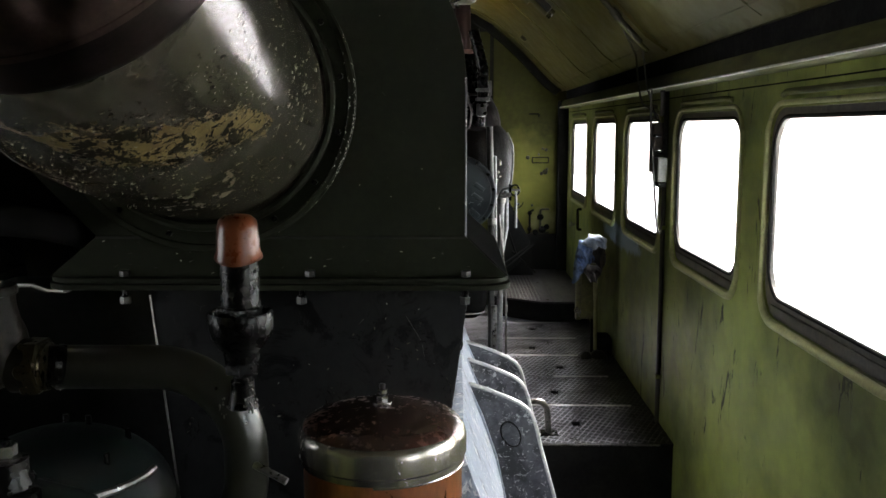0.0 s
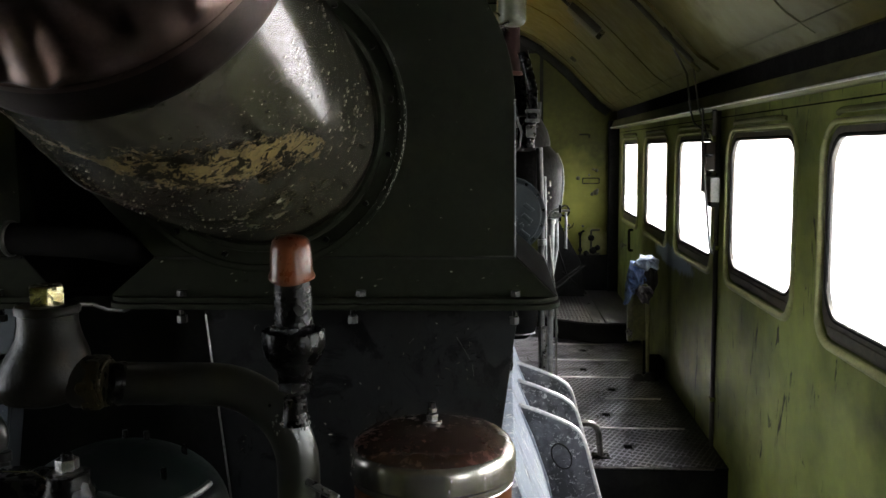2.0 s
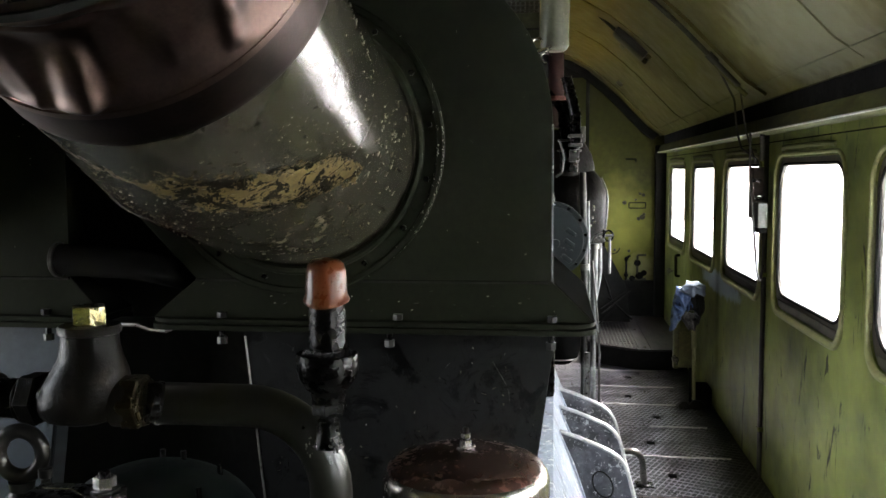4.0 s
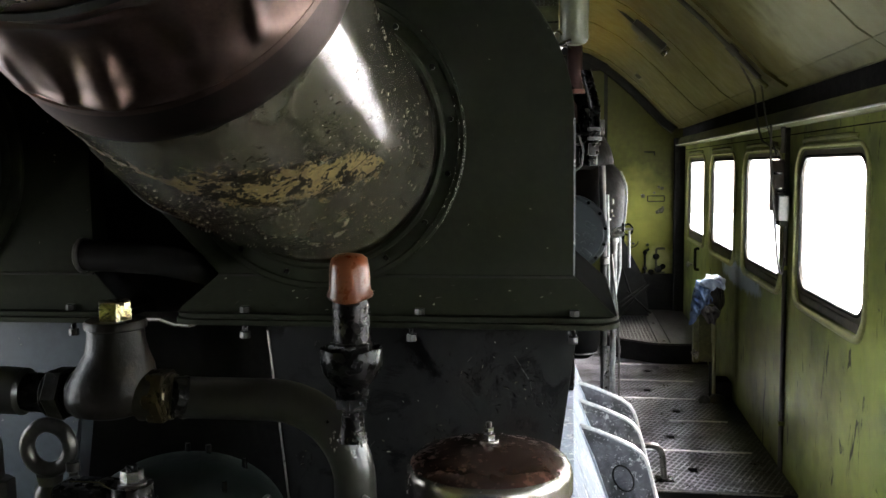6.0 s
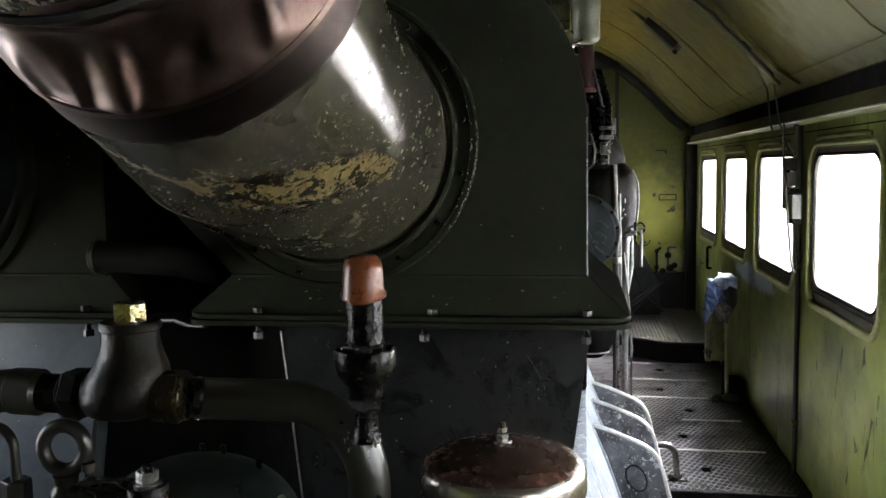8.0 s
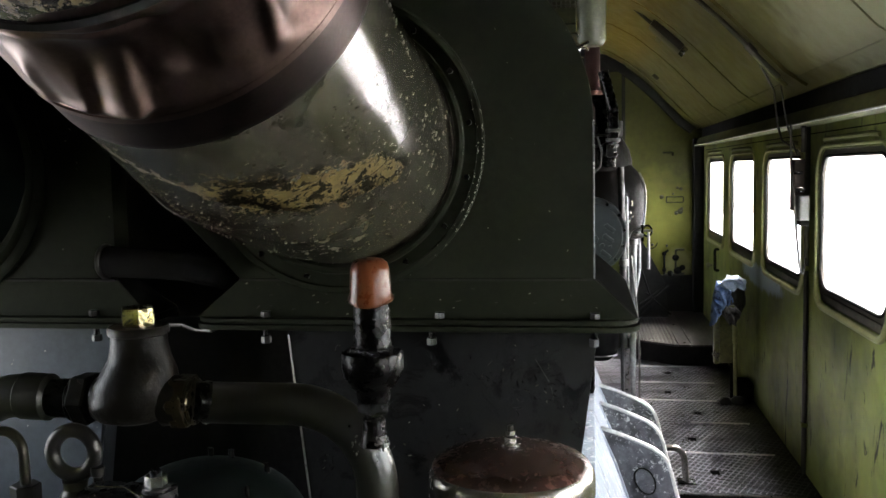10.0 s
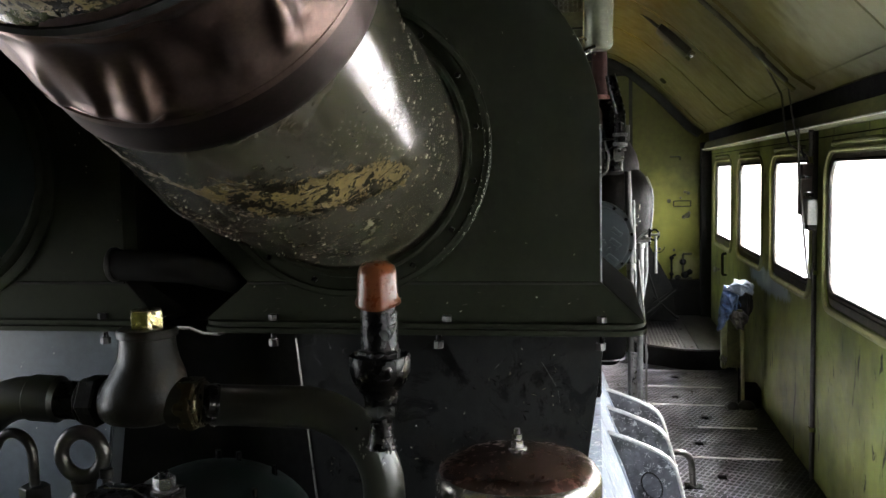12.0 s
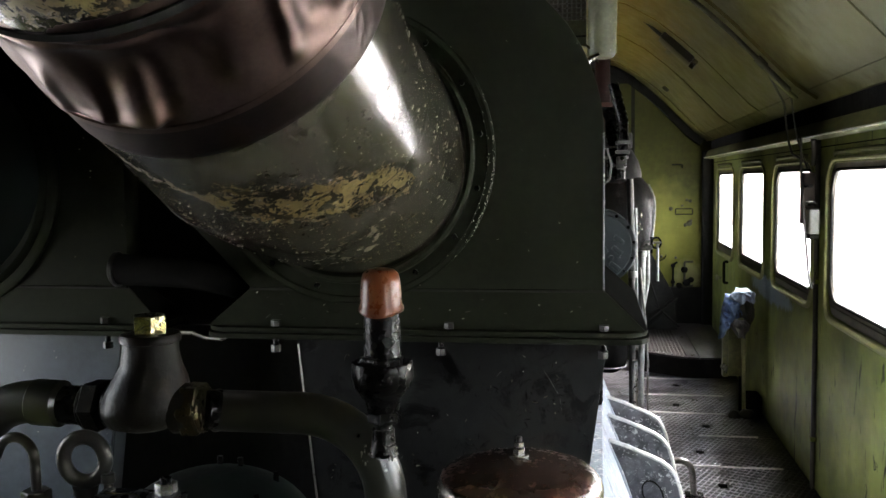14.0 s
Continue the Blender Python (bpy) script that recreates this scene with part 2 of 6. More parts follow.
M_CABLE = mat("black_cable", (0.03, 0.028, 0.025), (0.05, 0.045, 0.035), 0.5, s1=20, s2=120)
M_BOX = mat("grey_box_paint", (0.26, 0.26, 0.23), (0.20, 0.20, 0.175), 0.45, s1=14, s2=80, grain=0.3)
M_RUST = mat("rusty_bracket", (0.060, 0.036, 0.022), (0.026, 0.020, 0.015), 0.6, s1=18, s2=60, grain=0.5, bump=0.3)
M_STAND = mat("olive_stand_paint", (0.165, 0.165, 0.055), (0.11, 0.11, 0.038), 0.5, s1=9, s2=60, grain=0.4,
              stain=(0.05, 0.045, 0.03), stain_at=(0.5, 0.7), stain_s=8)
M_CLOTH = mat("blue_cloth", (0.055, 0.105, 0.27), (0.19, 0.26, 0.42), 0.85, s1=16, s2=200, grain=0.4, bump=0.3, rv=0.1,
              stain=(0.022, 0.030, 0.06), stain_at=(0.52, 0.62), stain_s=20)
M_OILRAG = mat("oily_grey_rag", (0.05, 0.045, 0.042), (0.20, 0.185, 0.17), 0.8, s1=24, s2=160, grain=0.4, bump=0.3, rv=0.1, stain=(0.012, 0.011, 0.010), stain_at=(0.50, 0.60), stain_s=22)
M_PALE_CLOTH = mat("pale_blue_cloth", (0.30, 0.34, 0.40), (0.20, 0.25, 0.33), 0.85, s1=16, s2=200, grain=0.3, bump=0.3, rv=0.1,
                   stain=(0.12, 0.15, 0.22), stain_at=(0.55, 0.75), stain_s=15)
M_BOARD = mat("worn_board", (0.026, 0.0235, 0.024), (0.046, 0.042, 0.042), 0.42, s1=9, s2=45, grain=0.55, streak=(3, 0.5, 1), bump=0.4,
              stain=(0.012, 0.011, 0.011), stain_at=(0.50, 0.62), stain_s=9)
M_GROUND = mat("pale_ground", (0.80, 0.81, 0.82), (0.86, 0.86, 0.86), 0.8, s1=0.6, s2=6)
M_FLAKE = mat("loose_paint", (0.09, 0.085, 0.06), (0.18, 0.17, 0.13), 0.22, s1=60, s2=300, grain=0.3)
M_MATTE_BLACK = mat("matte_black", (0.005, 0.005, 0.0045), (0.009, 0.0086, 0.008), 0.7, s1=5, s2=50, spec=0.0)
M_FITTING = mat("olive_fitting_paint", (0.06, 0.055, 0.026), (0.035, 0.032, 0.018), 0.5, s1=14, s2=70, grain=0.4)
M_CHIP = mat("dark_loose_paint", (0.03, 0.03, 0.028), (0.07, 0.068, 0.06), 0.18, s1=60, s2=300, grain=0.3)
# pale slivers: loose paint, with its glints put into the colour
M_GLINT = mat("loose_paint_glint", (0.34, 0.33, 0.28), (0.55, 0.54, 0.48), 0.16, s1=60, s2=300, grain=0.3)
M_EYE = mat("oily_dark_steel", (0.062, 0.059, 0.054), (0.050, 0.047, 0.043), 0.33, metal=0.8, s1=14, s2=120, grain=0.25, rv=0.12, bump=0.15)
M_NUT = mat("bright_nut_steel", (0.60, 0.58, 0.54), (0.48, 0.46, 0.43), 0.22, metal=0.95, s1=40, s2=200, grain=0.1, rv=0.05, bump=0.0)
M_RIB = mat("walked_bright_rib", (0.56, 0.54, 0.60), (0.34, 0.325, 0.365), 0.31, metal=1.0, s1=4, s2=60, grain=0.35, rv=0.22,
            stain=(0.055, 0.052, 0.056), stain_at=(0.50, 0.66), stain_s=5)
M_WELD = mat("bright_weld_bead", (0.70, 0.69, 0.68), (0.50, 0.49, 0.48), 0.35, metal=0.25, s1=30, s2=120, grain=0.4, bump=0.3)
M_DULLPIPE = mat("dull_pipe_steel", (0.080, 0.078, 0.075), (0.048, 0.047, 0.044), 0.42, metal=0.8, s1=14, s2=90, grain=0.4, rv=0.25, bump=0.3)
M_SCREEN = mat("dusty_mesh", (0.16, 0.14, 0.12), (0.10, 0.09, 0.08), 0.4, metal=0.6, s1=20, s2=120)


M_TREAD = mat("tread_plate", (0.026, 0.025, 0.027), (0.044, 0.042, 0.046), 0.36, metal=0.8, s1=3.0, s2=60, grain=0.4, rv=0.3, bump=0.3,
              stain=(0.018, 0.017, 0.018), stain_at=(0.5, 0.75), stain_s=3.5)

# shade below the windows, put into rib and plate colour along the wall
add_smear_or_shading(M_RIB, (1.10, 6.0, 0.0), (0.23, 4.5, 1.0), (0.012, 0.012, 0.012), 0.7)
add_smear_or_shading(M_TREAD, (1.10, 6.0, 0.0), (0.23, 4.5, 1.0), (0.010, 0.010, 0.010), 0.7)

# the duct: paint worn through to a yellow primer in a belt, flakes and scratches
DUCT_C = Vector((-0.548, 1.72, 1.620))
DUCT_D = Vector((-0.0363, -0.8737, 0.4852)).normalized()


def duct_material():
    m = bpy.data.materials.new("worn_duct_paint")
    m.use_nodes = True
    n, l = m.node_tree.nodes, m.node_tree.links
    b = n["Principled BSDF"]
    pos = n.new("ShaderNodeNewGeometry").outputs["Position"]

    def tex(scale, detail=8.0, rough=0.6, dist=0.0):
        t = n.new("ShaderNodeTexNoise")
        t.inputs["Scale"].default_value, t.inputs["Detail"].default_value = scale, detail
        t.inputs["Roughness"].default_value, t.inputs["Distortion"].default_value = rough, dist
        l.new(pos, t.inputs["Vector"])
        return t.outputs["Fac"]

    def rng(v, a, bb, lo=0.0, hi=1.0):
        r = n.new("ShaderNodeMapRange")
        for k, x in (("From Min", a), ("From Max", bb), ("To Min", lo), ("To Max", hi)):
            r.inputs[k].default_value = x
        l.new(v, r.inputs["Value"])
        return r.outputs["Result"]

    def num(op, a, bb=0.0):
        x = n.new("ShaderNodeMath")
        x.operation = op
        for sock, v in ((x.inputs[0], a), (x.inputs[1], bb)):
            if isinstance(v, bpy.types.NodeSocket):
                l.new(v, sock)
            else:
                sock.default_value = v
        return x.outputs[0]

    def mix(fac, a, bb):
        x = n.new("ShaderNodeMix")
        x.data_type = "RGBA"
        for sock, v in ((x.inputs[0], fac), (x.inputs[6], a), (x.inputs[7], bb)):
            if isinstance(v, bpy.types.NodeSocket):
                l.new(v, sock)
            else:
                sock.default_value = (*v, 1)
        return x.outputs[2]

    along = n.new("ShaderNodeVectorMath")
    along.operation = "DOT_PRODUCT"
    shift = n.new("ShaderNodeVectorMath")
    shift.operation = "SUBTRACT"
    l.new(pos, shift.inputs[0])
    shift.inputs[1].default_value = DUCT_C
    l.new(shift.outputs[0], along.inputs[0])
    along.inputs[1].default_value = DUCT_D
    s = along.outputs["Value"]

    def across(way):
        v = n.new("ShaderNodeVectorMath")
        v.operation = "DOT_PRODUCT"
        l.new(shift.outputs[0], v.inputs[0])
        v.inputs[1].default_value = way
        return v.outputs["Value"]

    u_way = DUCT_D.cross(Vector((1, 0, 0))).normalized()
    w_way = (Vector((1, 0, 0)) - DUCT_D * DUCT_D.x).normalized()
    # turned half round, so that the cut of the angle lies on the hidden side
    phi = num("ADD", num("ARCTAN2", num("MULTIPLY", across(w_way), -1.0), num("MULTIPLY", across(u_way), -1.0)), math.pi)
    # a slanting run over the skin for brush marks and scrapes
    comb = n.new("ShaderNodeCombineXYZ")
    girth = num("MULTIPLY", phi, 0.264)
    l.new(num("SUBTRACT", num("MULTIPLY", s, 1.35), num("MULTIPLY", girth, 0.55)), comb.inputs[0])
    l.new(num("ADD", num("MULTIPLY", girth, 0.95), num("MULTIPLY", s, 0.45)), comb.inputs[1])

    def scrape(scale, detail=9.0, rough=0.68, dist=0.3):
        t = n.new("ShaderNodeTexNoise")
        t.inputs["Scale"].default_value, t.inputs["Detail"].default_value = scale, detail
        t.inputs["Roughness"].default_value, t.inputs["Distortion"].default_value = rough, dist
        l.new(comb.outputs[0], t.inputs["Vector"])
        return t.outputs["Fac"]

    def off(mid, half):
        """How far from the middle of a worn belt, in half widths."""
        return num("DIVIDE", num("ABSOLUTE", num("SUBTRACT", s, mid)), half)

    mid = num("ADD", 0.212, num("MULTIPLY", num("SUBTRACT", phi, 2.025), 0.1554))
    mid = num("ADD", mid, num("MULTIPLY", num("SUBTRACT", tex(7.0, 3.0), 0.5), 0.11))
    d = num("ADD", off(mid, rng(phi, 2.0, 2.75, 0.045, 0.072)), rng(phi, 3.0, 3.3, 0.0, 0.7))
    upper = num("ADD", off(0.88, 0.085), rng(phi, 2.75, 2.5, 0.0, 2.0))
    d = num("ADD", num("MINIMUM", d, upper), rng(phi, 2.12, 1.92, 0.0, 2.5))
    wear = num("SUBTRACT", 1.0, d)
    n1 = num("SUBTRACT", num("ADD", num("MULTIPLY", scrape(34.0, 12.0, 0.74), 0.52), num("MULTIPLY", tex(85.0, 12.0, 0.76, 0.3), 0.48)), 0.5)
    yellow = rng(num("ADD", num("MULTIPLY", wear, 0.27), num("MULTIPLY", n1, 1.25)), 0.055, 0.075)
    near = rng(d, 1.8, 0.4)
    pits = num("MULTIPLY", rng(num("ADD", tex(44.0, 9.0, 0.62, 0.4), num("MULTIPLY", near, 0.10)), 0.625, 0.635), near)
    holes = num("MULTIPLY", rng(tex(25.0, 10.0, 0.66, 0.5), 0.54, 0.55), num("MULTIPLY", rng(d, 1.2, 0.7), rng(phi, 2.10, 2.30)))
    crumbs = num("MULTIPLY", rng(tex(75.0, 6.0, 0.62, 0.5), 0.62, 0.635), near)
    dark = num("MAXIMUM", num("MAXIMUM", pits, holes), crumbs)
    # scuffs down by the collar, and rusty bare patches on the lower flank
    low = num("MULTIPLY", num("SUBTRACT", 1.0, off(0.115, 0.07)), rng(num("ABSOLUTE", num("SUBTRACT", phi, 2.62)), 0.42, 0.12))
    scuff = num("MULTIPLY", rng(scrape(26.0, 8.0, 0.66, 0.2), 0.56, 0.60), rng(low, 0.0, 0.4))
    flank = num("MULTIPLY", rng(phi, 2.95, 3.30), rng(s, 0.40, 0.30))
    rust = num("MULTIPLY", rng(tex(11.0, 8.0, 0.65, 0.4), 0.47, 0.56), flank)
    specks = rng(tex(110.0, 4.0, 0.55, 0.6), 0.745, 0.76)
    base = mix(rng(tex(3.5), 0.35, 0.65), (0.030, 0.0275, 0.0170), (0.040, 0.0370, 0.0245))
    base = mix(num("MULTIPLY", rng(tex(9.0), 0.45, 0.75), 0.5), base, (0.050, 0.047, 0.036))
    base = mix(num("MULTIPLY", rng(scrape(9.0, 6.0), 0.42, 0.7), 0.2), base, (0.026, 0.024, 0.015))
    col = mix(num("MULTIPLY", rust, 0.75), base, (0.040, 0.020, 0.012))
    col = mix(num("MULTIPLY", scuff, 0.8), col, (0.110, 0.098, 0.058))
    col = mix(yellow, col, mix(rng(scrape(34.0), 0.35, 0.65), (0.185, 0.142, 0.046), (0.085, 0.064, 0.021)))
    col = mix(dark, col, (0.011, 0.0095, 0.0075))
    col = mix(num("MULTIPLY", specks, 0.7), col, (0.35, 0.34, 0.30))
    l.new(col, b.inputs["Base Color"])
    rgh = num("ADD", rng(tex(40.0), 0.3, 0.7, 0.20, 0.235), num("MULTIPLY", num("MAXIMUM", yellow, scuff), 0.25))
    l.new(rgh, b.inputs["Roughness"])
    l.new(num("SUBTRACT", 0.6, num("MULTIPLY", dark, 0.55)), b.inputs["Specular IOR Level"])
    b.inputs["Specular Tint"].default_value = (1.0, 0.80, 0.73, 1)
    l.new(num("SUBTRACT", 0.35, num("MULTIPLY", dark, 0.35)), b.inputs["Coat Weight"])
    b.inputs["Coat Roughness"].default_value = 0.15
    h = num("SUBTRACT", num("MULTIPLY", tex(120.0), 0.10), num("ADD", num("MULTIPLY", yellow, 0.5), num("MULTIPLY", dark, 0.7)))
    h = num("ADD", h, num("MULTIPLY", specks, 0.6))
    bp = n.new("ShaderNodeBump")
    bp.inputs["Strength"].default_value, bp.inputs["Distance"].default_value = 0.6, 0.003
    l.new(h, bp.inputs["Height"])
    l.new(bp.outputs["Normal"], b.inputs["Normal"])
    return m


M_DUCT = duct_material()

M_GLASS = bpy.data.materials.new("window_glass")
M_GLASS.use_nodes = True
gb = M_GLASS.node_tree.nodes["Principled BSDF"]
gb.inputs["Transmission Weight"].default_value, gb.inputs["Roughness"].default_value, gb.inputs["IOR"].default_value = 1.0, 0.02, 1.05
gb.inputs["Base Color"].default_value = (0.97, 0.98, 0.97, 1)

# ---------------------------------------------------------------- mesh helpers


def V(*a):
    return Vector(a)


def thing(name, base, label, category, group="", kind=""):
    """An empty at a thing's base; its parts hang under it."""
    e = new(name)
    e.location = base
    e.empty_display_size = 0.05
    e["base"] = list(base)
    return tagged(e, label, category, group, kind)


def smooth_by_angle(me, deg):
    me.shade_smooth()
    me.set_sharp_from_angle(angle=radians(deg))


def part(name, bm, material, parent=None, label="", smooth=38):
    """One mesh object, written in world metres, under a thing or a part."""
    base = Vector(parent["base"]) if parent else Vector((0, 0, 0))
    bmesh.ops.translate(bm, verts=bm.verts, vec=-base)
    bmesh.ops.recalc_face_normals(bm, faces=bm.faces)
    me = bpy.data.meshes.new(name)
    bm.to_mesh(me)
    bm.free()
    for mm in (material if isinstance(material, (list, tuple)) else [material]):
        me.materials.append(mm)
    if smooth:
        smooth_by_angle(me, smooth)
    ob = new(name, me)
    if parent:
        ob.parent = parent
    ob["base"] = list(base)
    return tagged(ob, label)


def structure(name, bm, material, label="", category="", smooth=38):
    return tagged(part(name, bm, material, None, "", smooth), label, category, "", "structure")


def box(x0, x1, y0, y1, z0, z1, bevel=0.0, bm=None, seg=2):
    own = bm or bmesh.new()
    r = bmesh.ops.create_cube(own, size=1.0)
    for v in r["verts"]:
        v.co = Vector(((x0 + x1) / 2 + v.co.x * (x1 - x0), (y0 + y1) / 2 + v.co.y * (y1 - y0), (z0 + z1) / 2 + v.co.z * (z1 - z0)))
    if bevel:
        es = {e for v in r["verts"] for e in v.link_edges}
        bmesh.ops.bevel(own, geom=list(es), offset=bevel, segments=seg, affect="EDGES", profile=0.6)
    return own


def frame_of(d):
    d = Vector(d).normalized()
    a = Vector((0, 0, 1)) if abs(d.z) < 0.95 else Vector((1, 0, 0))
    u = d.cross(a).normalized()
    return d, u, d.cross(u).normalized()


def lathe(base, axis, profile, seg=32, bm=None, closed=True):
    """Turn (radius, height) pairs round an axis."""
    own = bm or bmesh.new()
    d, u, w = frame_of(axis)
    base = Vector(base)
    rings = []
    for r, h in profile:
        if r <= 1e-6:
            rings.append([own.verts.new(base + d * h)])
        else:
            rings.append([own.verts.new(base + d * h + (u * math.cos(2 * math.pi * k / seg) + w * math.sin(2 * math.pi * k / seg)) * r) for k in range(seg)])
    for a, b in zip(rings, rings[1:]):
        for k in range(seg):
            q = (k + 1) % seg
            if len(a) == 1 and len(b) == 1:
                continue
            if len(a) == 1:
                own.faces.new((a[0], b[k], b[q]))
            elif len(b) == 1:
                own.faces.new((a[k], b[0], a[q]))
            else:
                own.faces.new((a[k], b[k], b[q], a[q]))
    if closed:
        for r in (rings[0], rings[-1]):
            if len(r) > 2:
                own.faces.new(r)
    return own


def cyl(p0, p1, r, r2=None, seg=24, chamfer=0.0, bm=None):
    p0, p1 = Vector(p0), Vector(p1)
    L = (p1 - p0).length
    r2 = r if r2 is None else r2
    c = min(chamfer, L / 3)
    prof = [(r - c, 0), (r, c), (r2, L - c), (r2 - c, L)] if c else [(r, 0), (r2, L)]
    return lathe(p0, p1 - p0, prof, seg, bm)


def hexnut(p0, p1, r, bm=None):
    return cyl(p0, p1, r, seg=6, chamfer=r * 0.08, bm=bm)


def round_path(pts, rad, steps=7):
    """A polyline with its corners rounded off."""
    pts = [Vector(p) for p in pts]
    out = [pts[0]]
    for a, b, c in zip(pts, pts[1:], pts[2:]):
        u, v = (a - b).normalized(), (c - b).normalized()
        ang = u.angle(v)
        t = min(rad / math.tan(ang / 2), (a - b).length * 0.49, (c - b).length * 0.49)
        s, e = b + u * t, b + v * t
        for k in range(steps + 1):
            f = k / steps
            out.append(s.lerp(b, f).lerp(b.lerp(e, f), f))
    out.append(pts[-1])
    return out


def sweep(pts, r, seg=16, bm=None, radii=None, caps=True):
    own = bm or bmesh.new()
    pts = [Vector(p) for p in pts]
    t0 = (pts[1] - pts[0]).normalized()
    d, u, w = frame_of(t0)
    rings = []
    for i, p in enumerate(pts):
        t = (pts[min(i + 1, len(pts) - 1)] - pts[max(i - 1, 0)]).normalized()
        q = d.rotation_difference(t)
        u, w, d = q @ u, q @ w, t
        rr = radii[i] if radii else r
        rings.append([own.verts.new(p + (u * math.cos(2 * math.pi * k / seg) + w * math.sin(2 * math.pi * k / seg)) * rr) for k in range(seg)])
    for a, b in zip(rings, rings[1:]):
        for k in range(seg):
            own.faces.new((a[k], b[k], b[(k + 1) % seg], a[(k + 1) % seg]))
    if caps:
        own.faces.new(rings[0])
        own.faces.new(rings[-1])
    return own


def slab(outline, axis, a0, a1, bevel=0.0, bm=None):
    """A flat outline, given in the two other axes, given thickness along an axis."""
    own = bm or bmesh.new()

    def at(p, a):
        return Vector((a, *p)) if axis == "x" else Vector((p[0], a, p[1])) if axis == "y" else Vector((*p, a))
    lo = [own.verts.new(at(p, a0)) for p in outline]
    hi = [own.verts.new(at(p, a1)) for p in outline]
    f0, f1 = own.faces.new(lo), own.faces.new(hi)
    n = len(outline)
    for k in range(n):
        own.faces.new((lo[k], lo[(k + 1) % n], hi[(k + 1) % n], hi[k]))
    if bevel:
        bmesh.ops.recalc_face_normals(own, faces=own.faces)
        bmesh.ops.bevel(own, geom=list(f0.edges) + list(f1.edges), offset=bevel, segments=2, affect="EDGES", profile=0.6)
    return own


def rrect(y0, y1, z0, z1, r, steps=6):
    out = []
    for cy, cz, a in ((y1 - r, z1 - r, 0), (y0 + r, z1 - r, 90), (y0 + r, z0 + r, 180), (y1 - r, z0 + r, 270)):
        for k in range(steps + 1):
            t = radians(a + 90 * k / steps)
            out.append((cy + r * math.cos(t), cz + r * math.sin(t)))
    return out


def arc(cx, cy, r, a0, a1, steps=12):
    return [(cx + r * math.cos(radians(a0 + (a1 - a0) * k / steps)), cy + r * math.sin(radians(a0 + (a1 - a0) * k / steps))) for k in range(steps + 1)]


def holed(outer, hole, axis, a0, a1, bm=None):
    """A rectangle (lo, hi, lo, hi) with a hole of any round outline, with thickness."""
    own = bm or bmesh.new()
    b0, b1, c0, c1 = outer

    def at(p, a):
        return Vector((a, *p)) if axis == "x" else Vector((p[0], a, p[1])) if axis == "y" else Vector((*p, a))
    cb, cc = sum(p[0] for p in hole) / len(hole), sum(p[1] for p in hole) / len(hole)
    out = []
    hb, hc = (max(p[0] for p in hole) - min(p[0] for p in hole)) / 2, (max(p[1] for p in hole) - min(p[1] for p in hole)) / 2
    corner = [(b1, c1), (b0, c1), (b0, c0), (b1, c0)]
    per = len(hole) // 4
    for i, p in enumerate(hole):
        k = i % per
        c = corner[i // per]
        # the middle of each rounded corner goes to the rectangle's corner
        if k == per // 2:
            out.append(c)
        else:
            side_b = c[0] if (k < per // 2) == (i // per in (0, 2)) else p[0]
            side_c = p[1] if side_b == c[0] else c[1]
            out.append((side_b, side_c))
    for a in (a0, a1):
        h = [own.verts.new(at(p, a)) for p in hole]
        o = [own.verts.new(at(p, a)) for p in out]
        n = len(h)
        for k in range(n):
            own.faces.new((h[k], h[(k + 1) % n], o[(k + 1) % n], o[k]))
        if a == a0:
            h0, o0 = h, o
    n = len(h)
    for k in range(n):
        own.faces.new((h0[k], h0[(k + 1) % n], h[(k + 1) % n], h[k]))
        own.faces.new((o0[k], o0[(k + 1) % n], o[(k + 1) % n], o[k]))
    return own

DR0, DR1 = 0.243, 0.2638

# ---------------------------------------------------------------- the shell of the engine room
WALL_X, END_Y, BACK_Y, LEFT_X = 1.10, 8.95, -1.1, -1.84
LOW = -0.30
PITCH, FIRST, OPEN_W, Z_LO, Z_HI = 1.351, 3.150, 0.985, 1.006, 1.628
WINDOWS = [(FIRST + PITCH * k - OPEN_W, FIRST + PITCH * k) for k in range(4, -3, -1)]

bm = bmesh.new()
tops = [a - (PITCH - OPEN_W) / 2 for a, b in WINDOWS]
edges = [END_Y] + tops[:-1] + [BACK_Y]
for (a, b), y1, y0 in zip(WINDOWS, edges, edges[1:]):
    holed((y0, y1, LOW, 1.80), rrect(a - 0.028, b + 0.035, Z_LO - 0.075, Z_HI + 0.035, 0.125), "x", WALL_X, WALL_X + 0.03, bm)
box(WALL_X + 0.02, WALL_X + 0.09, BACK_Y, END_Y, 1.80, 2.02, 0, bm)
bmesh.ops.remove_doubles(bm, verts=bm.verts, dist=0.0005)
structure("wall_east", bm, M_WALL, "olive green painted steel wall with a row of windows", "wall")

